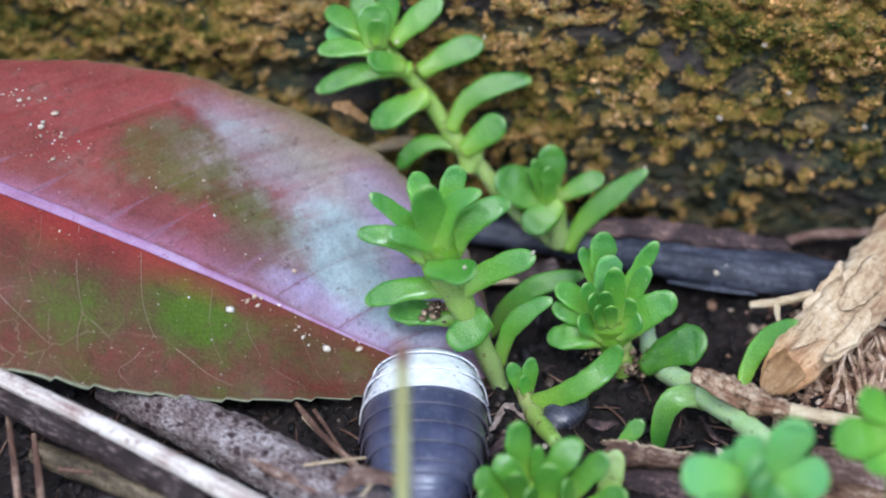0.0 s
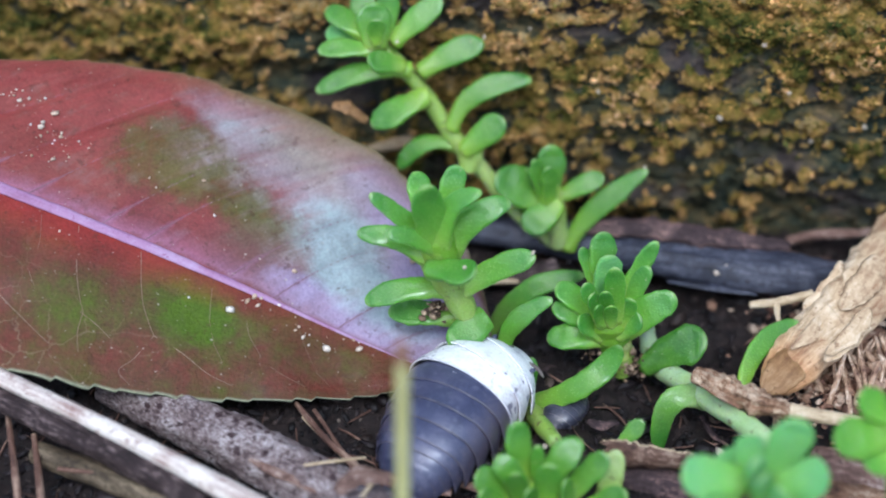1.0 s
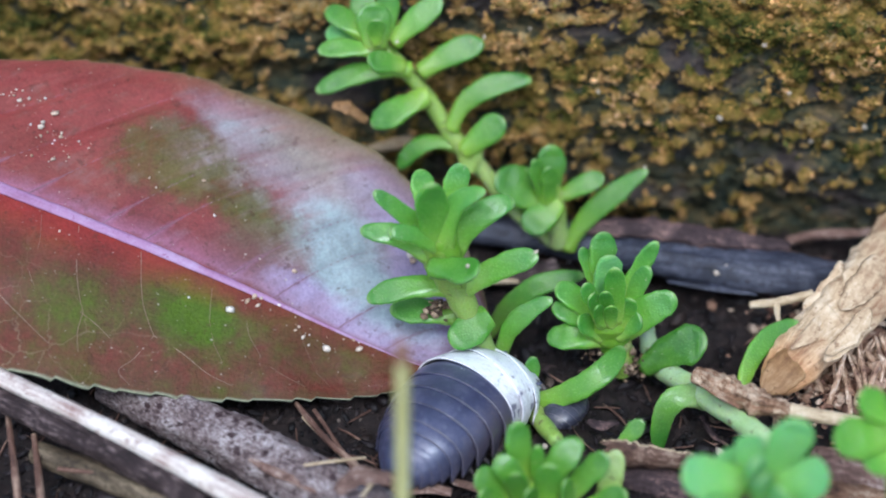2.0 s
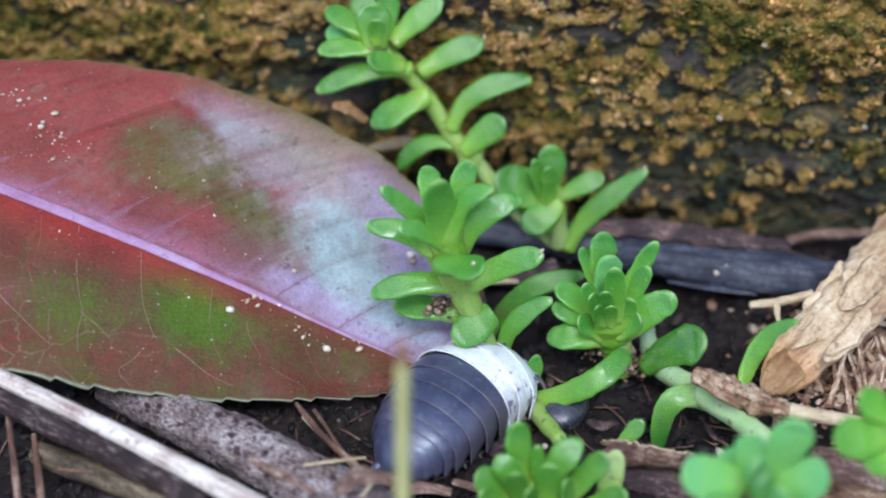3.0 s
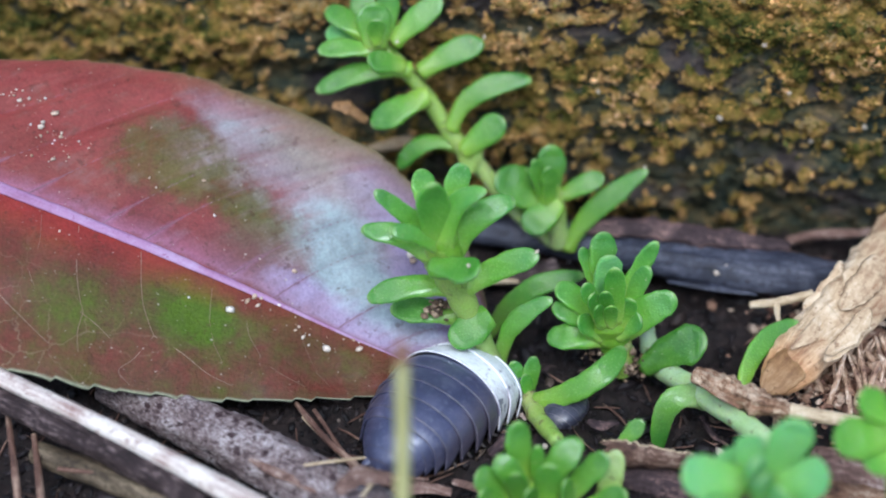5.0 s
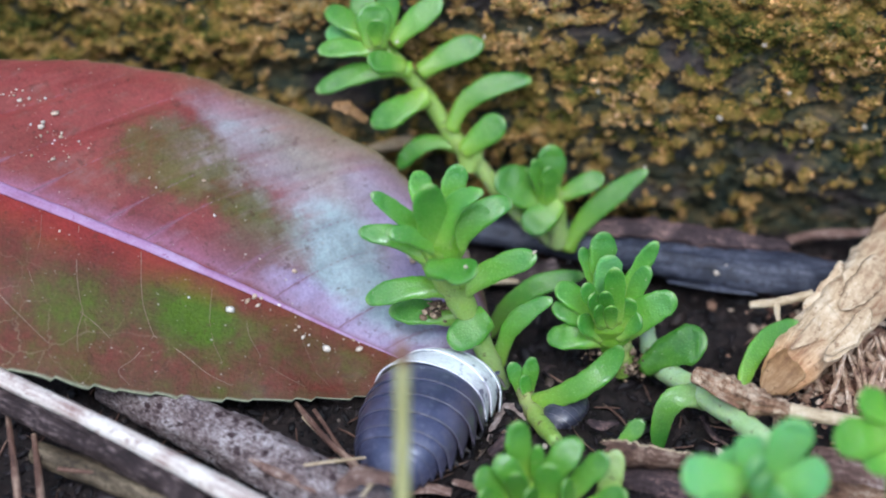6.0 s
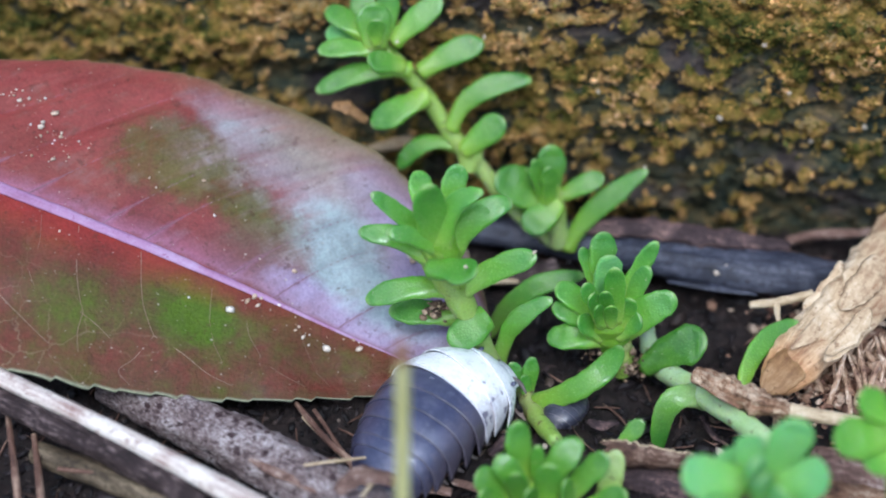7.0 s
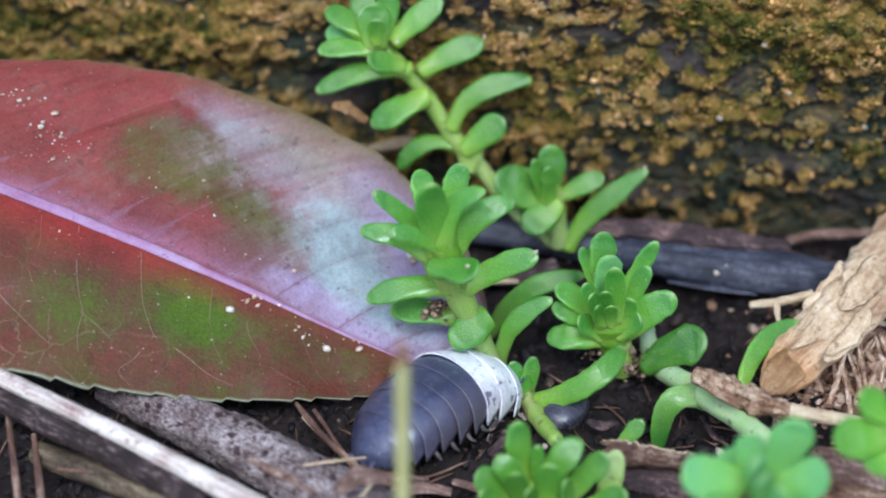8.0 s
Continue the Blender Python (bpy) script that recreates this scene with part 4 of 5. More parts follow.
rosette = thing("stonecrop_sprig", (11.17, -3.00, -2.40), "stonecrop rosette of crowded bright green leaves", "succulent", "stonecrop sprigs")
stem(rosette, [(10.69, -4.20, 5.05), (10.87, -4.50, 3.44), (11.26, -4.40, 1.30)], [0.9, 1.50, 1.08], CROWN)
stem(rosette, [(11.08, -4.60, 2.73), (11.60, -4.40, 0.68), (12.20, -4.60, -0.94)], [1.05, 1.0, 0.75], STEM_DIRTY)
leaf(rosette, (10.44, -2.80, 4.84), (10.43, -1.40, 8.37), 1.92, GREEN, neck=0.9)
leaf(rosette, (10.05, -3.00, 4.99), (9.00, -2.00, 7.53), 1.11, GREEN, neck=0.9)
leaf(rosette, (10.56, -3.80, 3.97), (10.64, -3.60, 8.03), 2.12, GREEN_BLUE, neck=0.9)
leaf(rosette, (11.56, -3.20, 4.22), (13.89, -2.20, 8.12), 1.18, GREEN, neck=0.9)
leaf(rosette, (11.64, -3.60, 3.50), (13.40, -3.00, 6.71), 1.40, GREEN, neck=0.9)
leaf(rosette, (11.66, -4.20, 2.42), (15.07, -4.20, 5.24), 2.21, GREEN, mid=(13.30, -4.40, 4.01), neck=0.85)
leaf(rosette, (10.23, -3.80, 3.28), (7.37, -3.20, 5.32), 1.70, GREEN, mid=(8.63, -3.60, 4.61), neck=0.95)
leaf(rosette, (10.31, -4.20, 2.56), (7.12, -3.80, 4.20), 1.48, GREEN, mid=(8.63, -4.20, 3.67), neck=0.95)
leaf(rosette, (10.60, -4.60, 2.21), (6.81, -4.80, 2.18), 1.93, GREEN, mid=(8.77, -5.00, 2.62), neck=0.85)
leaf(rosette, (10.14, -5.20, 4.25), (8.99, -5.20, 6.96), 1.16, GREEN, neck=0.95)
leaf(rosette, (10.19, -5.50, 4.21), (9.35, -6.20, 6.81), 1.01, GREEN, neck=0.95)
leaf(rosette, (10.54, -5.50, 4.48), (10.24, -6.40, 7.22), 1.01, GREEN, neck=0.95)
leaf(rosette, (11.10, -5.20, 4.11), (10.84, -5.60, 8.49), 1.44, GREEN, neck=0.9)
leaf(rosette, (10.26, -5.70, 4.09), (9.69, -6.80, 6.32), 0.94, GREEN, neck=0.95)
leaf(rosette, (10.77, -5.70, 4.09), (10.58, -6.80, 6.37), 0.94, GREEN, neck=0.95)
leaf(rosette, (11.41, -5.20, 3.79), (12.07, -5.60, 6.01), 1.31, GREEN, neck=0.95)
leaf(rosette, (11.46, -5.20, 2.96), (12.65, -6.00, 4.86), 1.38, GREEN, neck=0.95)
leaf(rosette, (10.32, -5.00, 2.71), (8.65, -5.60, 4.37), 1.39, GREEN, neck=0.95)
leaf(rosette, (3.79, -4.50, -0.20), (7.12, -4.00, 4.81), 1.38, GREEN, mid=(4.65, -4.40, 3.04))
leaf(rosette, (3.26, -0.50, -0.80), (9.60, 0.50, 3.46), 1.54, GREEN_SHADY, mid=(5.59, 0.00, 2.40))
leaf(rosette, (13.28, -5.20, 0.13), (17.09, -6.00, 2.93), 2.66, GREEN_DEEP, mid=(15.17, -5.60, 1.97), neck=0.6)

runner = thing("stonecrop_sprig", (16.98, -4.50, -2.89), "pale green creeping stonecrop runner with curved leaves", "succulent", "stonecrop sprigs")
stem(runner, [(13.75, -0.90, 0.58), (14.20, -3.90, -0.44), (15.87, -8.30, 1.06), (17.99, -12.50, 2.11), (20.00, -16.50, 3.05)], [0.53, 0.69, 0.76, 0.69, 0.61], PALE_STEM)
leaf(runner, (16.75, -9.40, 0.95), (13.74, -11.40, -2.05), 1.50, RUNNER_LEAF, mid=(14.34, -10.20, 1.25), neck=1.1)
leaf(runner, (19.03, -9.10, 0.89), (23.02, -5.10, 3.81), 1.40, GREEN_MID, mid=(20.31, -6.70, 2.89))

climber = thing("stonecrop_sprig", (8.33, 6.82, 1.27), "tall green stonecrop sprig growing up against the log", "succulent", "stonecrop sprigs")
stem(climber, [(-4.46, 11.80, 15.20), (-1.73, 10.80, 12.42), (0.52, 9.61, 9.24), (2.63, 8.64, 6.95), (5.05, 7.55, 4.19), (8.33, 6.82, 1.27)], [0.50, 0.56, 0.62, 0.60, 0.57, 0.52], STEM)
leaf(climber, (-4.61, 10.56, 15.43), (-4.85, 11.67, 18.29), 2.51, GREEN_MID)
leaf(climber, (-5.21, 11.41, 15.63), (-5.60, 13.33, 18.54), 1.86, GREEN_MID)
leaf(climber, (-4.04, 11.23, 15.72), (-3.65, 13.11, 18.44), 1.78, GREEN_MID)
leaf(climber, (-5.39, 11.33, 16.11), (-8.01, 12.10, 17.61), 1.86, GREEN_MID)
leaf(climber, (-5.81, 11.54, 15.34), (-8.04, 12.08, 15.93), 1.70, GREEN_BLUE)
leaf(climber, (-3.46, 11.36, 15.44), (-0.08, 12.45, 18.20), 1.86, GREEN_MID)
leaf(climber, (-4.33, 10.31, 15.25), (-8.52, 9.96, 15.44), 1.46, GREEN_MID, mid=(-6.52, 10.21, 15.65))
leaf(climber, (-2.77, 9.18, 14.73), (-5.10, 8.42, 15.67), 1.70, GREEN_MID)
leaf(climber, (-2.19, 10.52, 13.69), (-8.75, 9.80, 12.40), 1.70, GREEN_MID, mid=(-5.42, 10.32, 13.67))
leaf(climber, (-1.52, 10.41, 13.62), (2.83, 10.91, 15.63), 1.94, GREEN_MID, mid=(0.62, 10.64, 14.95))
leaf(climber, (-1.05, 9.21, 12.43), (-4.95, 8.17, 10.69), 2.10, GREEN_MID)
leaf(climber, (0.63, 9.21, 9.62), (6.14, 10.36, 13.03), 1.70, GREEN_MID, mid=(2.39, 10.04, 12.17))
leaf(climber, (1.50, 8.15, 8.61), (4.24, 8.27, 11.09), 2.10, GREEN_MID)
leaf(climber, (1.82, 8.09, 7.16), (1.89, 8.40, 9.19), 2.18, STEM)
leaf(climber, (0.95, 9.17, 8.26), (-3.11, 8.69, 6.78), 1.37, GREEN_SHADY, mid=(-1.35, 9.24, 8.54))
leaf(climber, (-4.55, 9.59, 16.37), (-4.39, 9.44, 18.15), 1.46, GREEN_MID)

back = thing("stonecrop_sprig", (8.28, 6.24, 1.58), "stonecrop rosette with rounded leaves at the foot of the log", "succulent", "stonecrop sprigs")
stem(back, [(7.14, 7.00, 6.68), (7.56, 6.84, 5.61), (8.00, 6.61, 4.09), (8.28, 6.24, 1.58)], [0.80, 0.88, 0.72, 0.60], STEM)
leaf(back, (7.38, 6.74, 4.92), (3.61, 6.90, 7.35), 2.89, GREEN_MID, mid=(5.56, 6.76, 6.37))
leaf(back, (7.49, 7.10, 4.68), (7.55, 8.36, 9.03), 2.17, GREEN_MID)
leaf(back, (7.26, 6.19, 5.28), (6.20, 6.36, 9.07), 1.29, GREEN_MID)
leaf(back, (7.52, 6.01, 5.40), (7.21, 6.09, 8.60), 1.37, GREEN_MID)
leaf(back, (7.34, 7.32, 4.82), (5.18, 8.00, 7.31), 1.61, GREEN_MID)
leaf(back, (8.03, 6.04, 5.57), (5.66, 4.83, 4.20), 2.33, GREEN_MID)
leaf(back, (8.18, 7.11, 5.43), (11.23, 7.27, 7.12), 1.53, GREEN_MID)
leaf(back, (8.87, 6.06, 1.71), (14.27, 7.51, 7.43), 1.69, GREEN_MID, mid=(10.57, 6.68, 4.53))
leaf(back, (4.86, 7.79, 3.93), (6.49, 8.15, 3.69), 1.85, STEM)
leaf(back, (6.99, 7.33, 5.53), (5.77, 7.89, 7.28), 1.21, GREEN_MID)

front = thing("stonecrop_sprig", (6.40, -19.50, -1.60), "stonecrop rosette with glossy rounded leaves near the ground", "succulent", "stonecrop sprigs")
stem(front, [(5.35, -19.53, 3.38), (5.72, -19.73, 2.01), (6.36, -19.73, -0.27), (6.40, -19.50, -1.60)], [0.68, 1.2, 0.98, 0.8], CROWN)
leaf(front, (4.64, -18.76, 2.88), (4.23, -17.79, 6.34), 1.71, GREEN_MID, neck=0.8)
leaf(front, (5.38, -19.34, 2.76), (5.46, -18.96, 5.55), 0.85, GREEN_MID, neck=0.8)
leaf(front, (5.87, -19.14, 2.21), (8.01, -18.37, 5.39), 1.77, GREEN_MID, mid=(6.70, -19.14, 4.34), neck=0.85)
leaf(front, (4.79, -19.73, 2.23), (2.98, -19.53, 5.04), 1.50, GREEN_MID, mid=(3.75, -19.92, 4.40), neck=0.8)
leaf(front, (4.50, -20.50, 2.52), (4.05, -21.47, 5.69), 1.29, GREEN_MID, neck=0.85)
leaf(front, (7.16, -18.96, 1.50), (9.44, -18.37, 4.43), 1.58, GREEN_MID, mid=(8.49, -18.76, 3.19), neck=0.8)
leaf(front, (3.80, -20.11, 2.06), (1.87, -19.92, 4.27), 1.62, GREEN_MID, mid=(2.66, -20.11, 3.65), neck=0.85)
leaf(front, (6.02, -20.31, 2.11), (6.02, -20.50, 5.49), 1.69, GREEN_MID, neck=0.85)
leaf(front, (7.40, -20.31, 1.89), (6.90, -21.08, 4.73), 1.30, GREEN_MID, neck=0.85)
leaf(front, (9.67, -18.56, -0.03), (10.29, -16.79, 3.27), 1.50, STEM, neck=1.15)
leaf(front, (8.41, -20.11, 1.48), (10.52, -20.70, 3.49), 1.50, GREEN_MID, neck=0.8)
leaf(front, (3.45, -20.89, 2.23), (2.10, -21.66, 4.42), 1.42, GREEN_MID, neck=0.85)
leaf(front, (5.17, -21.28, 2.60), (4.74, -22.25, 5.13), 1.16, GREEN_MID, neck=0.85)
leaf(front, (10.53, -15.20, 1.66), (12.02, -14.60, 3.66), 1.02, GREEN_MID, neck=0.85)

fore = thing("stonecrop_sprig", (17.06, -25.00, 5.56), "stonecrop rosette with broad cool green leaves above wood strips", "succulent", "stonecrop sprigs")
stem(fore, [(16.72, -25.00, 8.67), (17.06, -25.00, 5.56)], [0.61, 0.61], STEM)
leaf(fore, (15.86, -25.00, 8.27), (12.64, -25.00, 8.96), 2.45, GREEN_BLUE)
leaf(fore, (16.42, -24.50, 8.01), (16.40, -23.50, 10.42), 1.78, GREEN_BLUE)
leaf(fore, (17.60, -24.60, 8.10), (18.90, -24.00, 11.88), 2.58, GREEN_BLUE)
leaf(fore, (17.97, -25.00, 8.27), (20.55, -25.00, 8.80), 2.39, GREEN_BLUE)
leaf(fore, (16.43, -25.80, 8.81), (16.15, -26.50, 11.25), 1.60, GREEN_BLUE)
leaf(fore, (15.58, -25.50, 7.30), (13.71, -25.80, 7.51), 2.02, GREEN_BLUE)
leaf(fore, (18.28, -25.50, 7.51), (19.80, -25.80, 6.97), 2.15, GREEN_BLUE)
leaf(fore, (16.66, -26.50, 8.46), (16.37, -27.50, 10.99), 1.41, GREEN_BLUE)
leaf(fore, (15.73, -24.20, 7.73), (14.86, -23.80, 9.40), 1.84, GREEN_BLUE)
leaf(fore, (17.20, -26.40, 7.75), (17.58, -27.20, 9.73), 1.41, GREEN_BLUE)

edge = thing("stonecrop_sprig", (25.35, -23.00, 4.48), "stonecrop sprig with broad bright green leaves on a tall stem", "succulent", "stonecrop sprigs")
stem(edge, [(24.31, -23.00, 11.10), (25.35, -23.00, 4.48)], [0.69, 0.69], STEM)
leaf(edge, (24.19, -23.00, 9.90), (20.94, -23.40, 9.77), 2.39, GREEN_SOFT)
leaf(edge, (24.48, -22.60, 10.55), (22.23, -22.20, 11.99), 2.01, GREEN_SOFT)
leaf(edge, (24.48, -23.40, 9.45), (22.66, -24.00, 8.57), 2.08, GREEN_SOFT)
leaf(edge, (24.39, -22.60, 10.15), (24.58, -22.20, 12.39), 1.89, GREEN_SOFT)


# ---- sticks, straws and litter ----
item = thing("dry_stem", (-10.14, -21.28, 2.60), "half peeled dry stem, bleached white above and dark bark below", "stem")
part("peeled_wood", stick([(-29.56, -10.15, 4.60), (-22.62, -14.01, 4.00), (-16.02, -17.87, 3.40), (-10.14, -21.28, 2.60)], [0.52, 0.55, 0.60, 0.72], wob=0.05, ridges=0.08, sides=28, rings=120), STRAW_WHITE, item, "bleached white peeled wood")
part("bark", stick([(-29.59, -10.89, 3.40), (-22.97, -14.67, 3.00), (-16.72, -18.29, 2.40), (-13.89, -20.22, 1.80)], [0.66, 0.80, 0.83, 0.80], wob=0.14, ridges=0.2, sides=28, rings=120), BARK_DARK, item, "dark brown weathered bark")
part("frayed_edge", stick([(-21.50, -14.40, 4.20), (-18.22, -16.19, 3.80), (-15.01, -18.02, 3.40)], [0.10, 0.17, 0.10], wob=0.3, freq=1.5), FIBRE, item)
part("frayed_edge", stick([(-25.91, -12.96, 4.00), (-22.12, -15.06, 3.70), (-18.48, -17.02, 3.30)], [0.10, 0.20, 0.10], wob=0.3, freq=1.5), BARK_DARK, item)
item = thing("twig", (-3.45, -19.84, 0.30), "rough grey brown twig with pitted bark under the leaf", "twig")
part("shaft", stick([(-21.82, -6.94, 0.50), (-16.13, -11.12, 0.60), (-10.46, -15.15, 0.60), (-3.45, -19.84, 0.30)], [1.45, 1.65, 1.79, 1.79], wob=0.10, freq=0.9, sides=40, rings=200, ridges=0.14), BARK_GREY, item)
part("knot", stick([(-13.58, -12.46, 1.90), (-12.64, -13.10, 1.90), (-11.70, -13.83, 1.90)], [0.17, 0.35, 0.17], wob=0.3, freq=1.2, flat=0.6), BARK_GREY, item)
part("knot", stick([(-9.63, -16.07, 1.90), (-8.57, -16.66, 1.80), (-7.65, -17.45, 1.80)], [0.17, 0.37, 0.17], wob=0.3, freq=1.2, flat=0.6), BARK_GREY, item)
part("bark_flake", stick([(-17.06, -11.19, 2.00), (-15.15, -12.37, 2.00), (-13.28, -13.67, 1.90)], [0.17, 0.31, 0.14], wob=0.35, freq=1.0, flat=0.3), PINK_BARK, item)
part("bark_flake", stick([(-11.68, -15.96, 1.80), (-9.52, -17.45, 1.80), (-7.43, -18.79, 1.70)], [0.17, 0.34, 0.13], wob=0.35, freq=1.0, flat=0.3), PINK_BARK, item)
solo("twig", stick([(-25.14, -14.02, 0.60), (-20.22, -16.41, 0.70), (-15.13, -19.10, 0.50)], [0.75, 0.82, 0.82], wob=0.12, ridges=0.12), BARK_OLIVE,
     "dull olive brown stem half buried in litter", "twig")
solo("stalk", stick([(-26.92, -12.21, 2.00), (-26.15, -14.91, 1.40), (-25.01, -18.97, 0.60)], [0.17, 0.21, 0.24], wob=0.1), FIBRE,
     "thin brown stalk leaning on the soil", "stalk")
solo("stalk", stick([(-25.11, -13.49, 1.60), (-24.58, -15.48, 1.00), (-23.71, -18.87, 0.50)], [0.17, 0.21, 0.24], wob=0.1), FIBRE,
     "thin brown stalk leaning on the soil", "stalk")
solo("stalk", stick([(-23.32, -15.99, 1.00), (-20.47, -16.60, 1.20), (-18.63, -16.58, 1.00)], [0.14, 0.14, 0.10], wob=0.1), FIBRE,
     "thin brown stalk leaning on the soil", "stalk")
solo("stalk", stick([(-9.46, -9.20, 0.50), (-7.32, -12.84, 0.70), (-5.66, -14.79, 0.60), (-3.95, -16.61, 0.20)], [0.17, 0.21, 0.21, 0.17], wob=0.15), FIBRE,
     "dry brown fibre across the soil", "fibre")
solo("stalk", stick([(-8.91, -10.35, 0.40), (-6.40, -13.91, 0.50), (-4.60, -15.58, 0.40), (-2.19, -16.12, 0.20)], [0.17, 0.17, 0.17, 0.14], wob=0.15), STRAW,
     "dry brown fibre across the soil", "fibre")
solo("stalk", stick([(-8.24, -9.68, 0.30), (-6.81, -12.72, 0.60), (-5.08, -16.33, 0.40)], [0.14, 0.14, 0.14], wob=0.15), FIBRE,
     "dry brown fibre across the soil", "fibre")
solo("straw", stick([(-8.27, -17.50, 2.66), (-6.50, -17.00, 2.52), (-4.61, -16.00, 1.93)], [0.08, 0.11, 0.09], wob=0.08), STRAW,
     "thin pale straw fragment", "straw")
solo("stalk", stick([(-6.55, -17.70, 0.30), (-4.86, -17.25, 0.80), (-3.21, -16.04, 0.50), (-0.83, -15.37, -0.50)], [0.17, 0.21, 0.21, 0.14], wob=0.15), PINK_BARK,
     "curled brown fibre near the woodlouse", "fibre")
solo("bark_flake", stick([(-3.22, -16.57, -0.40), (-1.51, -16.29, -0.20), (0.55, -16.57, -0.40)], [0.31, 0.45, 0.27], wob=0.3, flat=0.5), PINK_BARK,
     "small pinkish bark flake on the soil", "bark")
solo("bark_flake", stick([(-6.23, -17.22, 0.40), (-4.85, -17.82, 0.60), (-3.17, -18.08, 0.20)], [0.27, 0.40, 0.27], wob=0.3, flat=0.5), PINK_BARK,
     "small pale bark flake on the soil", "bark")
solo("bark_flake", stick([(0.55, -15.47, -0.50), (1.92, -16.18, -0.30), (2.94, -16.85, -0.50)], [0.21, 0.31, 0.21], wob=0.3, flat=0.5), PINK_BARK,
     "small pinkish bark flake on the soil", "bark")
item = thing("stick", (0.66, 9.81, 1.20), "dark slate grey weathered stick with a strip of pinkish bark", "stick")
part("wood", stick([(0.66, 9.81, 1.20), (8.78, 7.70, 1.40), (16.58, 4.96, 1.60), (23.43, 3.13, 1.70), (28.14, 2.93, 1.50)], [1.04, 1.35, 1.59, 1.67, 1.20], wob=0.12, freq=0.35, sides=32, rings=140, flat=0.8, ridges=0.16), CHARRED, item)
part("bark_strip", stick([(9.85, 6.72, 3.20), (14.61, 6.36, 3.30), (19.60, 4.96, 3.30), (24.22, 4.20, 3.20)], [0.55, 0.85, 0.8, 0.45], wob=0.32, freq=0.7, flat=0.6, sides=26, rings=110, ridges=0.2), DUSKY_BARK, item, "strip of pinkish brown bark")
part("bark_strip", stick([(15.49, 2.40, 1.60), (18.49, 1.47, 1.70), (21.51, 0.82, 1.60)], [0.14, 0.24, 0.14], wob=0.4, freq=0.8, flat=0.5), CHARRED, item)
item = thing("twig", (15.70, -9.79, 3.40), "short brown flaking twig with a peeled straw end", "twig")
part("bark", stick([(15.70, -9.79, 3.40), (17.65, -11.55, 3.40), (19.22, -12.62, 3.40), (21.13, -13.57, 3.40)], [0.52, 0.80, 0.84, 0.50], wob=0.42, freq=1.2, sides=30, rings=100, ridges=0.2), TWIG_BROWN, item)
part("peeled_end", stick([(20.67, -13.26, 3.40), (23.18, -13.76, 3.20), (25.62, -14.05, 3.00)], [0.45, 0.45, 0.34], wob=0.06, ridges=0.08), STRAW, item, "pale peeled straw end")
part("bark_flake", stick([(15.84, -11.62, 4.00), (16.93, -12.57, 3.90), (18.02, -13.50, 3.70)], [0.10, 0.24, 0.10], wob=0.35, freq=1.4, flat=0.35), TWIG_BROWN, item)
part("bark_flake", stick([(17.76, -12.52, 4.30), (19.19, -13.35, 4.20), (20.55, -13.54, 4.00)], [0.17, 0.31, 0.14], wob=0.35, freq=1.4, flat=0.35), TWIG_BROWN, item)
item = thing("twiglet", (20.30, -2.47, 3.20), "small forked pale twiglet against a root", "twig")
part("shaft", stick([(20.30, -2.47, 3.20), (22.15, -2.29, 3.30), (24.73, -1.48, 3.40)], [0.26, 0.30, 0.30], wob=0.15, freq=1.5), STRAW, item)
part("fork", stick([(22.11, -2.35, 3.30), (22.05, -3.31, 3.00), (22.15, -4.14, 2.60)], [0.26, 0.19, 0.11], wob=0.15, freq=1.5), STRAW, item)
solo("wood_strip", stick([(10.82, -16.02, 0.20), (13.16, -16.52, 0.30), (16.07, -17.79, 0.20)], [0.61, 0.89, 0.75], wob=0.22, freq=0.8, flat=0.6, ridges=0.3, sides=36), DUSKY_BARK,
     "split dusky brown wood strip on the soil", "wood")
solo("wood_strip", stick([(22.20, -15.12, 0.90), (25.05, -16.23, 1.00), (28.20, -17.36, 0.90)], [1.09, 1.16, 1.16], wob=0.18, freq=0.8, flat=0.6, ridges=0.35, sides=36), PINK_BARK,
     "split reddish wood strip on the soil", "wood")
solo("wood_strip", stick([(22.06, -17.75, 0.90), (24.59, -18.43, 1.00), (27.70, -19.52, 0.90)], [0.60, 0.74, 0.74], wob=0.18, freq=0.8, flat=0.7, ridges=0.35, sides=36), TWIG_BROWN,
     "split reddish wood strip on the soil", "wood")
solo("stick", stick([(24.61, 7.20, 1.60), (27.05, 7.84, 1.80), (33.19, 8.05, 1.80)], [0.30, 0.36, 0.34], wob=0.25, freq=0.7, ridges=0.2), PINK_BARK,
     "pale pinkish stick at the foot of the log", "stick")
solo("stick", stick([(-5.88, 11.74, 6.40), (-3.24, 12.67, 6.50), (-0.58, 14.04, 6.20)], [0.33, 0.45, 0.33], wob=0.2, freq=0.7), STRAW,
     "pale dry stick lying against the log", "stick")
solo("stalk", stick([(1.45, 5.96, 0.40), (4.62, 4.31, 0.60), (8.09, 5.68, 0.60)], [0.64, 0.72, 0.56], wob=0.2), BARK_DARK,
     "dull brown stalk under the sprigs", "stalk")
solo("bark_flake", stick([(3.40, 3.36, 0.80), (4.39, 3.42, 0.90), (5.31, 3.49, 0.80)], [0.16, 0.24, 0.16], wob=0.2, flat=0.5), STRAW,
     "pale bark chip on dark soil", "bark")


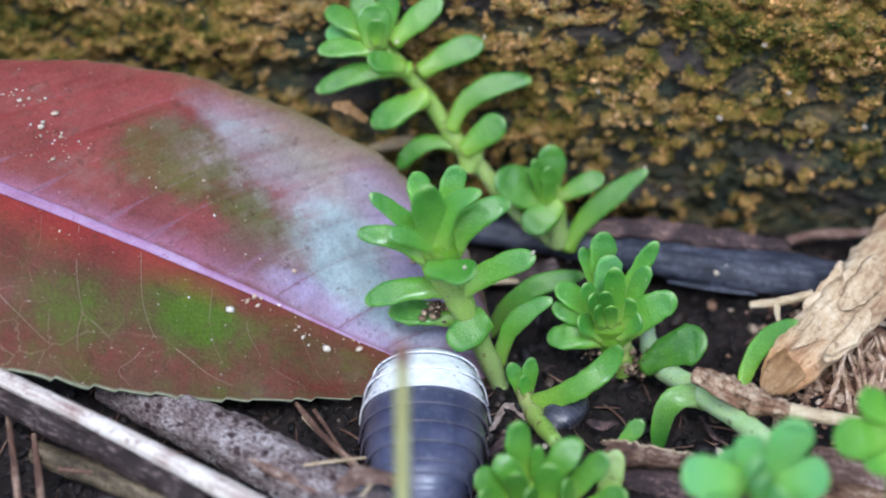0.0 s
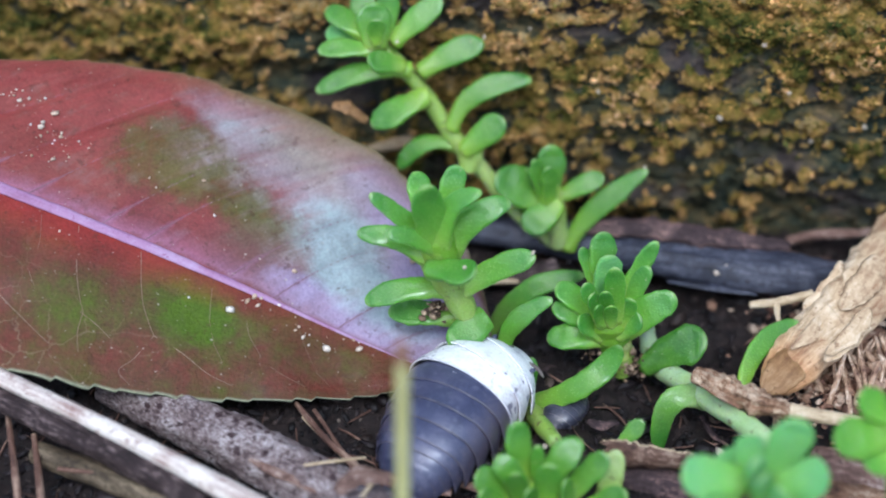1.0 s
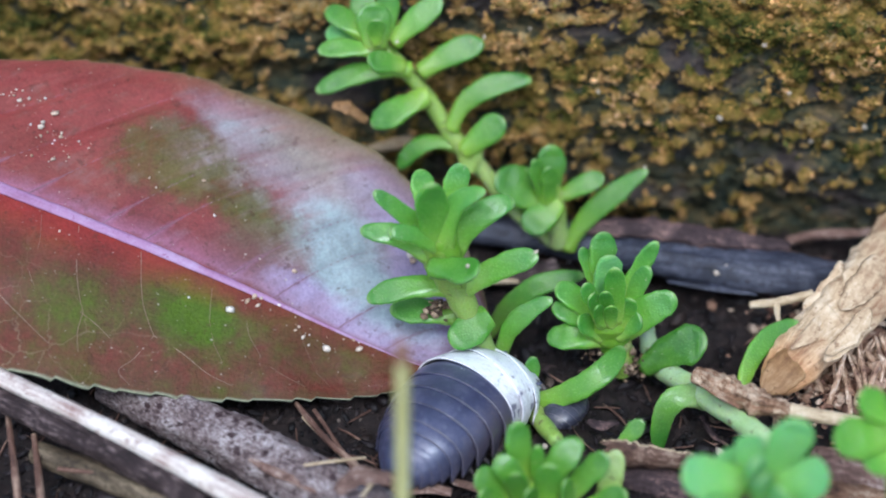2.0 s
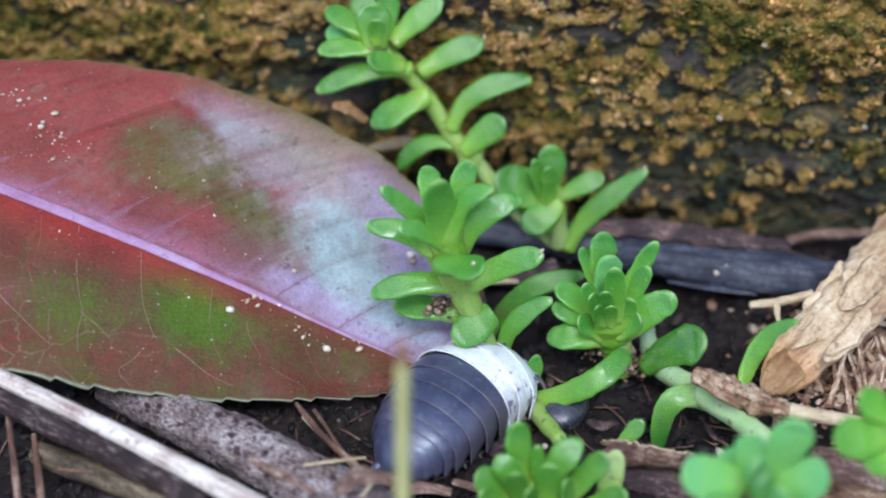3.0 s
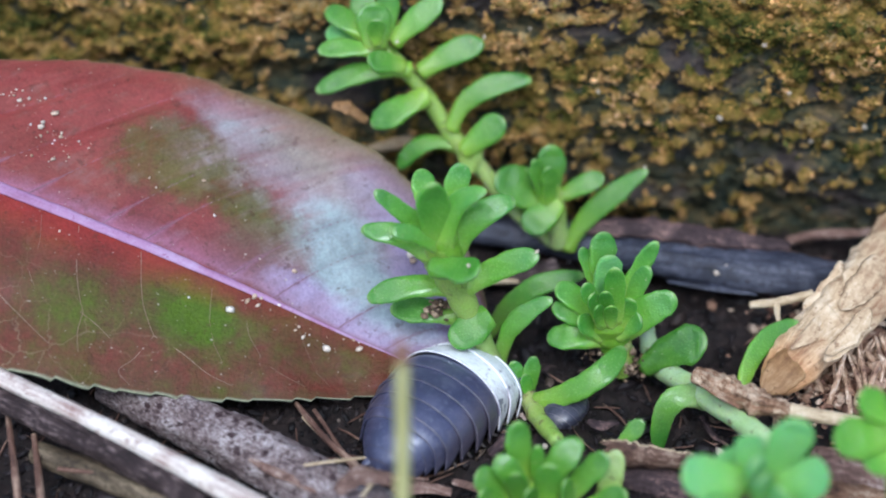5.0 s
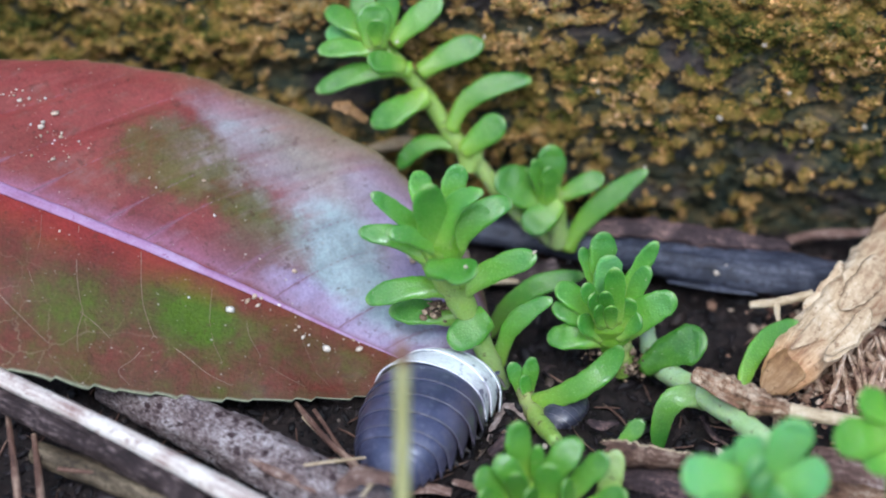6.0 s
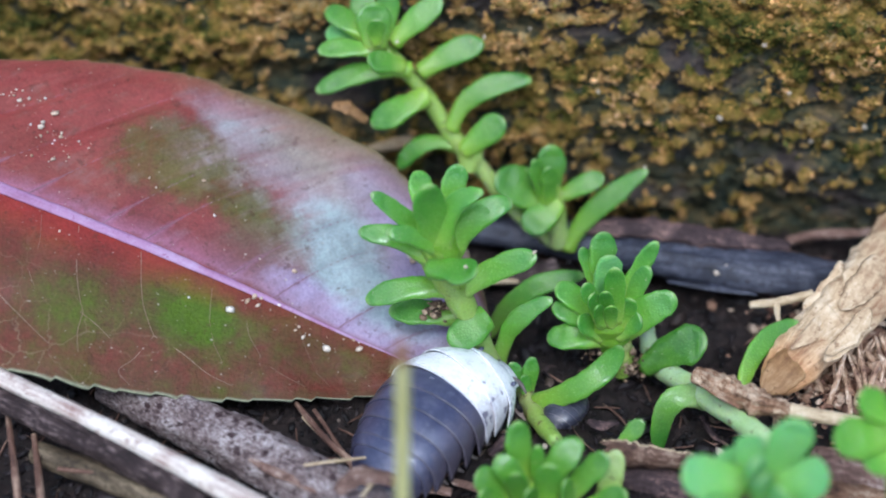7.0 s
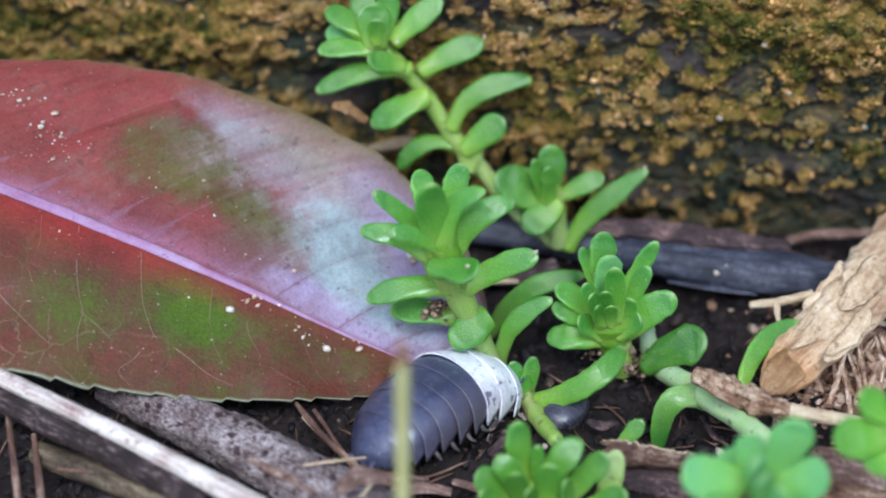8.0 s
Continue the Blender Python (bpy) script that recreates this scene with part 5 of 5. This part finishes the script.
for line, width in (([(2.77, -11.95, -0.70), (3.24, -10.12, -0.60), (3.93, -8.76, -0.35), (4.46, -8.25, -0.40)], 0.22), ([(4.09, -8.48, -0.40), (4.66, -8.76, -0.35), (5.35, -9.80, -0.50)], 0.26), ([(3.26, -12.37, -0.70), (4.07, -11.21, -0.50), (4.80, -10.88, -0.60)], 0.30)):
    solo("leaf_curl", stick(line, [width * 0.5, width, width * 0.4], wob=0.55, freq=1.5, flat=0.35, sides=24, rings=60, ridges=0.3), PALE_CURL,
         "thin pale curl of dry leaf behind the stem", "dry leaf", "dry leaf curls")
solo("bark_flake", stick([(-6.04, -21.00, 3.79), (-4.69, -19.50, 3.70), (-2.75, -19.20, 3.07)], [0.35, 0.62, 0.3], wob=0.4, freq=1.0, flat=0.5, sides=26, rings=60, ridges=0.25), PINK_BARK,
     "torn pinkish bark flake beside the twig", "bark")
solo("stalk", stick([(-4.64, -21.00, 3.44), (-3.81, -19.00, 3.06), (-3.12, -18.00, 2.49)], [0.12, 0.15, 0.10], wob=0.2), STRAW,
     "short bent dry fibre beside the twig", "fibre")


for line, width, words in (
        ([(2.87, -13.50, -0.15), (4.07, -12.80, 0.34), (5.41, -13.20, -0.14)], 0.5, "dusky scrap of bark beside the rosette"),
        ([(9.11, -11.00, 0.49), (9.91, -11.60, 0.69), (11.09, -11.20, 0.53)], 0.34, "dusky scrap of bark beside the small woodlouse"),
        ([(6.34, -4.60, -1.23), (7.26, -4.20, -1.07), (8.15, -4.60, -1.23)], 0.42, "grey brown clod of soil behind a low leaf"),
        ([(16.60, -9.00, -0.76), (17.12, -11.00, -0.69), (17.85, -12.60, -0.21)], 0.22, "dark scrap of bark under the runner")):
    solo("bark_flake", stick(line, [width * 0.5, width, width * 0.4], wob=0.45, freq=1.1, flat=0.5, sides=22, rings=40, ridges=0.3), DUSKY_BARK, words, "bark")


solo("bark_flake", stick([(-7.61, 8.60, 12.06), (-6.50, 8.20, 12.03), (-5.22, 8.40, 10.92)], [0.25, 0.55, 0.3], wob=0.35, freq=0.9, flat=0.6, sides=26, rings=50, ridges=0.25), WOOD_RAW,
     "tan chip of wood lodged between leaf and log", "wood")


# ---- blade of grass standing near the viewer ----
def build_grass():
    g = thing("grass_stalk", (-1.9, -30, -0.4), "upright yellow green grass stalk with a dry brown tip", "grass")
    part("stalk", stick([(-2.1, -30, -1.0), (-2.0, -30, 11.9), (-1.89, -30, 21.0)], [0.38, 0.37, 0.33], wob=0.04, sides=16), GRASS, g)
    part("tip", stick([(-1.9, -30, 20.4), (-1.88, -30, 21.7)], [0.35, 0.36], wob=0.15, sides=16, rings=16, blunt=0.8), GRASS_TIP, g, "dry brown cut tip")


build_grass()


# ---- the pale root ----
def build_root():
    root = thing("root", (22.98, -6.17, 0.20), "thick pale dead root with peeling bark and an orange cut end", "root")
    part("core", stick([(34.40, 5.26, 5.00), (29.55, 0.28, 3.90), (25.81, -3.87, 3.10), (22.48, -7.59, 2.30), (21.00, -8.95, 1.60)], [2.6, 2.4, 2.2, 1.6, 1.0], wob=0.17, freq=0.5, sides=44, rings=150, flat=0.62, ridges=0.13, blunt=0.5), ROOT_WOOD, root)
    part("cut_face", stick([(23.83, -6.41, 3.05), (22.02, -8.28, 2.75), (20.23, -9.77, 1.80)], [0.55, 1.15, 0.9], wob=0.3, freq=0.7, sides=28, rings=40, flat=0.22, blunt=1.4), WOOD_RAW, root, "smooth orange brown cut face")
    for i, (a, b, r) in enumerate((((28.43, 0.64, 5.35), (25.9, -3.6, 4.60), 0.8), ((27.09, -5.54, 4.40), (24.06, -8.75, 3.50), 0.55),
                                   ((28.85, -0.32, 5.72), (25.72, -4.78, 4.58), 0.9), ((26.69, 0.04, 5.01), (23.59, -3.74, 3.79), 0.55),
                                   ((27.49, -5.12, 4.97), (24.10, -8.73, 4.00), 0.6), ((24.31, -5.11, 4.28), (22.11, -7.74, 3.66), 0.5))):
        mid = (np.array(a) + np.array(b)) / 2 + (0.3, -0.15, 0.0)
        g = stick([a, mid, b], [r * 0.5, r, r * 0.45], wob=0.4, freq=0.9, seed=i * 7.0, sides=26, rings=50, flat=0.14, ridges=0.25, blunt=2.2)
        part("bark_scale", g, ROOT_WOOD, root)



build_root()


def build_curled_flake():
    """A thin sheet of bark rolled up along one side, with torn ends and a pale broken rim."""
    a, c = np.array((9.62, -15.13, 1.95)), np.array((15.95, -15.49, 1.45))
    axis = (c - a) / np.linalg.norm(c - a)
    up = np.cross(axis, np.cross((0, -0.45, 0.9), axis))
    front = np.cross(axis, up)
    nl, na = 60, 24
    verts, uvs, faces, which = [], [], [], []
    for layer in (0.0, -0.16):
        for i in range(nl):
            k = i / (nl - 1)
            for j in range(na):
                q = j / (na - 1)
                rag = 0.6 * noise.noise(Vector((k * 7, 0, 1))) + 0.4 * noise.noise(Vector((k * 22, 0, 4)))
                ang = radians(-60 + 172 * q * (1 - 0.25 * k) + 25 * rag * q)
                r = (1.15 - 0.4 * k + layer) * (0.6 + 0.4 * min(1, k * 5)) + 0.10 * noise.noise(Vector((k * 9, q * 4, 2)))
                end = (0.5 * noise.noise(Vector((q * 6, 3, 0)))) * (1 - 2 * k)
                verts.append(a + (c - a) * k + axis * end + front * r * math.cos(ang) + up * r * math.sin(ang))
                uvs.append((k * 6.5, q * 3.0))
    o = nl * na
    for i in range(nl - 1):
        for j in range(na - 1):
            p, q, s, t = i * na + j, i * na + j + 1, (i + 1) * na + j + 1, (i + 1) * na + j
            faces += [(p, t, s, q), (o + q, o + s, o + t, o + p)]
            which += [1 if j >= na - 2 else 0, 1 if j >= na - 2 else 0]
        for j in (0, na - 1):
            p, t = i * na + j, (i + 1) * na + j
            faces.append((p, o + p, o + t, t) if j == 0 else (t, o + t, o + p, p))
            which.append(1 if j else 0)
    for i in (0, nl - 1):
        for j in range(na - 1):
            p, q = i * na + j, i * na + j + 1
            faces.append((p, q, o + q, o + p) if i == 0 else (q, p, o + p, o + q))
            which.append(1)
    solo("bark_flake", (np.array(verts), faces, np.array(uvs), which), [FLAKE, STRAW], "curled brown flake of bark with a pale torn edge", "bark")


build_curled_flake()


def build_rootlets():
    rng = np.random.default_rng(33)
    geos = []
    for _ in range(46):
        x, y = rng.normal(27.0, 2.2), rng.normal(-6.0, 1.8)
        z = soil_height(x, y)
        lean, h = rng.normal(0, 1.0), rng.uniform(1.2, 3.4)
        p = [(x, y - 1.2, z), (x + lean * 0.5, y - 0.3, z + h * 0.6), (x + lean, y + rng.uniform(0.3, 1.6), z + h)]
        r = rng.uniform(0.12, 0.34)
        geos.append(stick(p, [r, r * 0.9, r * 0.5], sides=10, rings=18, wob=0.25, freq=1.2, seed=x))
    solo("rootlets", join(*geos), ROOTLET, "tangle of thin dry rootlets over rotten wood", "roots", kind="stuff")


build_rootlets()


# ---- litter ----
def scatter_litter():
    rng = np.random.default_rng(21)
    n = 1600
    x, y = rng.normal(26.5, 2.6, n), rng.normal(-4.5, 3.0, n)
    size = np.clip(rng.lognormal(-1.6, 0.5, n), 0.08, 0.7)
    z = [soil_height(a, b) + 0.3 * s + max(0, (a - 22) * 0.12) for a, b, s in zip(x, y, size)]
    solo("wood_crumbs", crumbs(np.stack([x, y, z], 1), size, rng, (1.3, 0.8, 0.7), 0.45), WOOD_CRUMB, "pale reddish crumbs of rotten wood beside a root", "wood", kind="stuff")
    n = 260
    x, y = rng.uniform(-6, 4, n), rng.uniform(-21, -16.5, n)
    size = np.clip(rng.lognormal(-1.3, 0.5, n), 0.1, 0.7)
    z = [soil_height(a, b) + 0.3 * s for a, b, s in zip(x, y, size)]
    solo("bark_crumbs", crumbs(np.stack([x, y, z], 1), size, rng, (1.5, 0.7, 0.5), 0.45), WOOD_CRUMB, "broken bark crumbs on the soil behind the woodlouse", "bark", kind="stuff")
    geos = []
    for _ in range(220):
        cx, cy = rng.uniform(-34, 34), rng.uniform(-22, 10)
        a, l = rng.uniform(0, 3.14), rng.uniform(1.0, 4.5)
        dx, dy = math.cos(a) * l / 2, math.sin(a) * l / 2
        p = [(cx + k * dx, cy + k * dy, soil_height(cx + k * dx, cy + k * dy) + 0.25 + rng.uniform(0, 0.3)) for k in (-1, 0, 1)]
        r = rng.uniform(0.03, 0.09)
        geos.append(stick(p, [r, r, r * 0.6], sides=6, rings=10, wob=0.1))
    solo("plant_fibres", join(*geos), FIBRE, "short dry plant fibres scattered on the soil", "litter", kind="stuff")


scatter_litter()


# ---- woodlice ----
BODY_Y = [1.31, 1.62, 2.15, 2.9, 4.27, 6.5, 9.15, 11.27, 12.75, 13.6, 14.13]
BODY_W = [0.42, 0.98, 1.55, 2.15, 2.85, 3.46, 3.65, 3.42, 2.88, 2.1, 1.3]
BODY_H = [0.39, 0.7, 1.05, 1.52, 1.95, 2.26, 2.26, 2.03, 1.6, 1.13, 0.62]
CENTRE = np.array([0, 6, 1.5])


def arched(p):
    """Bends a point of the straight body along the back's gentle arch."""
    p = np.asarray(p, dtype=float)
    a, r = (p[1] - 6.5) / 25, 24 + p[2]
    return np.array([p[0], 6.5 + r * math.sin(a), r * math.cos(a) - 24])


def tergite(front, rear, lift, flap, scale):
    """One arched back plate with side flaps, thicker at the raised hind edge."""
    na, ny = 37, 8
    verts, faces, which = [], [], []
    for layer in (0, 1):
        for j in range(ny):
            k = (0, 0.15, 0.35, 0.55, 0.75, 0.9, 0.96, 1.0)[j]
            for i in range(na):
                a = (i / (na - 1) * 2 - 1) * radians(84 + 24 * k ** 0.7)
                side = abs(i / (na - 1) * 2 - 1)
                back = flap * max(0, side - 0.45) ** 1.5 * 2.2
                y = front + (rear - back - front) * k
                w, h = np.interp(y, BODY_Y, BODY_W), np.interp(y, BODY_Y, BODY_H)
                grow = lift * k ** 1.6 + 1.3 * max(0, side - 0.5) * k ** 2 * flap * flap + 0.09 * math.sin(k * math.pi) - (0.13 if layer else 0.0)
                sx, cz = math.sin(min(abs(a), math.pi / 2)), math.cos(a)
                x = math.copysign((w + grow) * sx, a) if a else 0.0
                z = 0.95 + (h + grow) * max(cz, 0) if cz > 0 else 0.95 + (h + 1.0) * 0.9 * cz
                if cz <= 0:
                    x += math.copysign(0.25 * -cz, a)
                verts.append((arched((x, y, z)) - CENTRE) * scale)
    o = na * ny
    for j in range(ny - 1):
        for i in range(na - 1):
            a, b, c, d = j * na + i, j * na + i + 1, (j + 1) * na + i + 1, (j + 1) * na + i
            faces += [(a, b, c, d), (o + d, o + c, o + b, o + a)]
            which += [1 if j == ny - 2 and lift > 0.05 else 0, 0]
    for i in range(na - 1):
        for j in (0, ny - 1):
            a, b = j * na + i, j * na + i + 1
            faces.append((b, a, o + a, o + b) if j == 0 else (a, b, o + b, o + a))
            which.append(0)
    for j in range(ny - 1):
        for i in (0, na - 1):
            a, d = j * na + i, (j + 1) * na + i
            faces.append((a, d, o + d, o + a) if i == 0 else (d, a, o + a, o + d))
            which.append(0)
    return np.array(verts), faces, None, which


def build_woodlouse(label, white, scale, legs=True):
    """A woodlouse with its head towards +y. Returns it and its parts that bend."""
    bug = thing("woodlouse", (0, 0, 0), label, "woodlouse")
    bend = []
    dark = [SHELL, SHELL_RIM] if white else [SHELL_DARK, DULL_RIM]
    edges = [14.19, 12.86, 11.16, 9.57, 8.25, 6.98, 5.76, 4.64, 3.96, 3.37, 2.84, 2.37]
    for i, front in enumerate(edges):
        rear = edges[i + 1] if i + 1 < len(edges) else 1.75
        pale = white and i < 3
        name = "head" if i == 0 else ("back_plate" if i < 8 else "tail_plate")
        g = tergite(front + 0.3, rear - 0.2, (0.28 if i < 3 else 0.2) if i < 8 else 0.11, 0.75 if 2 < i < 8 else 0.5, scale)
        ob = part(name, g, [WHITE_SHELL, WHITE_RIM] if pale else dark, bug, "chalk white back plate" if pale else "")
        bend.append((ob, front))
    part("tail_tip", tergite(1.96, 1.23, 0.02, 0.0, scale), dark, bug)
    for sx in (-1, 1):
        p = [np.array(q) * (sx, 1, 1) for q in ((0.8, 2.0, 0.8), (0.95, 1.4, 0.65), (1.05, 1.0, 0.5))]
        part("tail_appendage", stick([(q - CENTRE) * scale for q in p], [0.3 * scale, 0.28 * scale, 0.15 * scale], sides=10, rings=10, wob=0.05, flat=0.5), SHELL, bug)
    line = np.array([(arched((0, y, 0.9)) - CENTRE) * scale for y in np.linspace(2, 13.6, 30)])
    bw = np.interp(np.linspace(2, 13.6, 30), BODY_Y, BODY_W) * 0.8 * scale
    part("belly", sweep(line, bw, bw * 0.22, (0, 0, 1), 18, 0.04, 0.8), LIMB, bug)
    limbs = []
    for i in range(7):
        y = 4.6 + i * 1.25
        w = np.interp(y, BODY_Y, BODY_W)
        for sx in (-1, 1):
            p = [(sx * w * 0.55, y, 0.9), (sx * (w * 0.85), y + 0.25, 0.3), (sx * (w + 0.05), y + 0.35 - 0.1 * i, -0.3), (sx * (w + 0.15), y + 0.5, -0.8)]
            g = stick([(np.array(q) - CENTRE) * scale for q in p], [0.24 * scale, 0.2 * scale, 0.14 * scale, 0.06 * scale], sides=8, rings=20, wob=0.08)
            limbs.append((part("leg", g, LIMB, bug), np.array((sx * w * 0.55, y, 0.9)) - CENTRE))
    for sx in (-1, 1):
        p = [(sx * 0.6, 13.6, 0.4), (sx * 0.9, 14.2, 0.1), (sx * 1.3, 14.5, -0.3), (sx * 1.8, 14.5, -0.7)]
        g = stick([(np.array(q) - CENTRE) * scale for q in p], [0.2 * scale, 0.2 * scale, 0.15 * scale, 0.07 * scale], sides=8, rings=24, wob=0.1)
        part("antenna", g, LIMB, bend[0][0])
        part("eye", crumbs([(np.array((sx * 1.9, 13.7, 0.95)) - CENTRE) * scale], [0.2 * scale], np.random.default_rng(1), jitter=0.05), SHELL, bend[0][0])
    if white:
        # pale scratches on the first dark plate
        for x, tilt in ((-0.2, 0.18), (0.12, -0.1)):
            p = [arched((x + tilt * k, 9.15 - 0.25 * k, 3.32)) for k in (0, 1, 2)]
            part("pale_mark", stick([(np.array(q) - CENTRE) * scale for q in p], [0.05, 0.08, 0.03], sides=8, rings=10, wob=0.3, flat=0.4), WHITE_RIM, bend[3][0])
    return bug, bend, limbs


woodlouse, woodlouse_plates, woodlouse_legs = build_woodlouse("slate grey woodlouse with a chalk white collar, climbing forward", True, 1.0)
small_woodlouse, _, _ = build_woodlouse("small dark slate woodlouse curled beside a stem", False, 0.31)
small_woodlouse.matrix_basis = pose(0.0082, -0.0092, 0.0006, 6, 0, 148)


def build_dirt_clump():
    rng = np.random.default_rng(8)
    c = np.array([-0.58, -5.60, 5.19]) + rng.normal(0, 1, (46, 3)) * (0.42, 0.25, 0.33)
    part("dirt_clump", crumbs(c, np.clip(rng.lognormal(-1.9, 0.4, 46), 0.07, 0.3), rng), SOIL_CLUMP, middle, "crumbs of brown dirt caught on a leaf")


build_dirt_clump()


def build_stem_dirt():
    rng = np.random.default_rng(18)
    for sprig, place, spread, count in (
            (rosette, (12.40, -5.20, 0.20), (0.55, 0.3, 0.5), 110),
            (shoot, (6.50, -10.60, -0.56), (0.35, 0.3, 0.5), 40),
            (rosette, (9.92, -4.60, 0.98), (0.35, 0.3, 0.4), 24)):
        c = np.array(place) + rng.normal(0, 1, (count, 3)) * spread
        part("dirt_clump", crumbs(c, np.clip(rng.lognormal(-2.0, 0.4, count), 0.06, 0.25), rng), SOIL_CLUMP, sprig, "crumbs of brown dirt stuck to a stem")


build_stem_dirt()


def build_pebbles():
    rng = np.random.default_rng(3)
    for place, r in (((6.32, -13.39, 0.50), 0.22), ((6.92, -13.24, 0.50), 0.14), ((18.58, 0.98, 3.30), 0.20), ((16.99, -14.35, 0.80), 0.35), ((19.34, 1.76, 3.40), 0.10)):
        solo("pebble", crumbs([place], [r], rng, (1, 1, 0.8), 0.25), GRIT, "tiny pale stone chip among the litter", "pebble", "stone chips")


build_pebbles()


LOG_SPECKS = [(0.075, 17.0, 0.22), (-0.015, 14.5, 0.2), (0.000, 6.0, 0.18), (-0.030, 24.5, 0.16), (-0.050, 21.0, 0.17), (0.020, 19.0, 0.14), (0.065, 1.0, 0.14)]


def build_log_specks():
    rng = np.random.default_rng(31)
    for a, l, r in LOG_SPECKS:
        solo("grain", crumbs([log_surface(a, l, 0.25)], [r], rng, (1, 1, 0.9), 0.25), GRIT, "pale grain of grit caught in the lichen", "grit", "grains on the log")


build_log_specks()


def build_tip_specks():
    rng = np.random.default_rng(5)
    for sprig, places in ((middle, ((5.53, -6.90, 10.58), (1.29, -9.40, 11.21))), (back, ((14.20, 8.28, 7.22),)), (climber, ((-3.12, 10.21, 16.05), (-4.98, 9.97, 15.09), (2.81, 10.30, 16.39)))):
        for p in places:
            part("tip_speck", crumbs([p], [0.13], rng, (1, 1, 1), 0.3), GRIT, sprig, "pale dried speck")


build_tip_specks()


# ---- movement ----
def motions():
    rows = [
        (0.0, -1.16, -15.32, 1.93, 13.4, -1.4, -0.6), (0.5, -0.79, -15.05, 1.93, 31.1, -4.2, -24.9), (1.0, -0.58, -13.22, 1.73, 17.1, -1.3, -31.2),
        (1.5, -0.41, -12.77, 1.80, 4.3, -3.8, -33.3), (3.0, -0.68, -12.05, 1.84, 7.3, -0.6, -36.2), (3.5, -1.33, -11.75, 1.87, 4.8, 3.2, -42.9),
        (4.0, -1.24, -11.35, 1.85, 4.7, 4.6, -42.9), (4.5, -1.02, -11.31, 1.68, 1.2, 5.4, -39.7), (5.8, -2.02, -12.59, 1.64, 7.3, -11.2, -24.2),
        (6.5, -2.07, -12.90, 1.66, 3.0, -5.1, -16.4), (7.0, -2.14, -13.78, 1.84, 15.3, -3.6, -35.9), (7.5, -1.81, -13.55, 1.90, 19.3, -0.5, -31.3),
        (8.0, -2.06, -11.19, 1.54, 4.1, -14.6, -44.7)]
    walk(woodlouse, [(t, pose(x * MM, y * MM, z * MM, rx, ry, rz)) for t, x, y, z, rx, ry, rz in rows])
    # the front plates nod and turn on the body: seconds, nod, turn
    nods = [(0.0, 4, -0), (0.5, -10, -19), (1.0, -1, -22), (1.5, -3, -23), (3.0, -3, -22), (3.5, -5, -14), (4.0, -0, -18),
            (4.5, -5, -9), (5.8, -11, -24), (6.5, -9, -18), (7.0, -3, -24), (7.5, 1, -24), (8.0, -11, -14)]
    pivot = Matrix.Translation(Vector(arched((0, 9.57, 1.2)) - CENTRE) * MM)
    for (plate, front), share in zip(woodlouse_plates[:3], (1.0, 0.7, 0.3)):
        walk(plate, [(t, pivot @ pose(0, 0, 0, share * nod, 0, share * turn) @ pivot.inverted()) for t, nod, turn in nods])
    sway = [(0, 0.0), (1.5, 0.0), (2.2, 0.35), (3.0, 0.62), (3.5, 0.56), (4.0, 1.0), (4.5, 0.45), (5.2, 0.25), (6.0, 0.09), (7.0, 0.09), (7.5, 0.45), (8.0, 0.2)]
    home = middle.location.copy()
    walk(middle, [(t, pose(home.x + 0.00018 * k, home.y, home.z + 0.00036 * k, 0, 3.4 * k, 0)) for t, k in sway])
    base = shoot.location.copy()
    walk(shoot, [(t, pose(base.x, base.y, base.z + 0.0002 * k, 0, 6.0 * k, 0)) for t, k in sway])


motions()
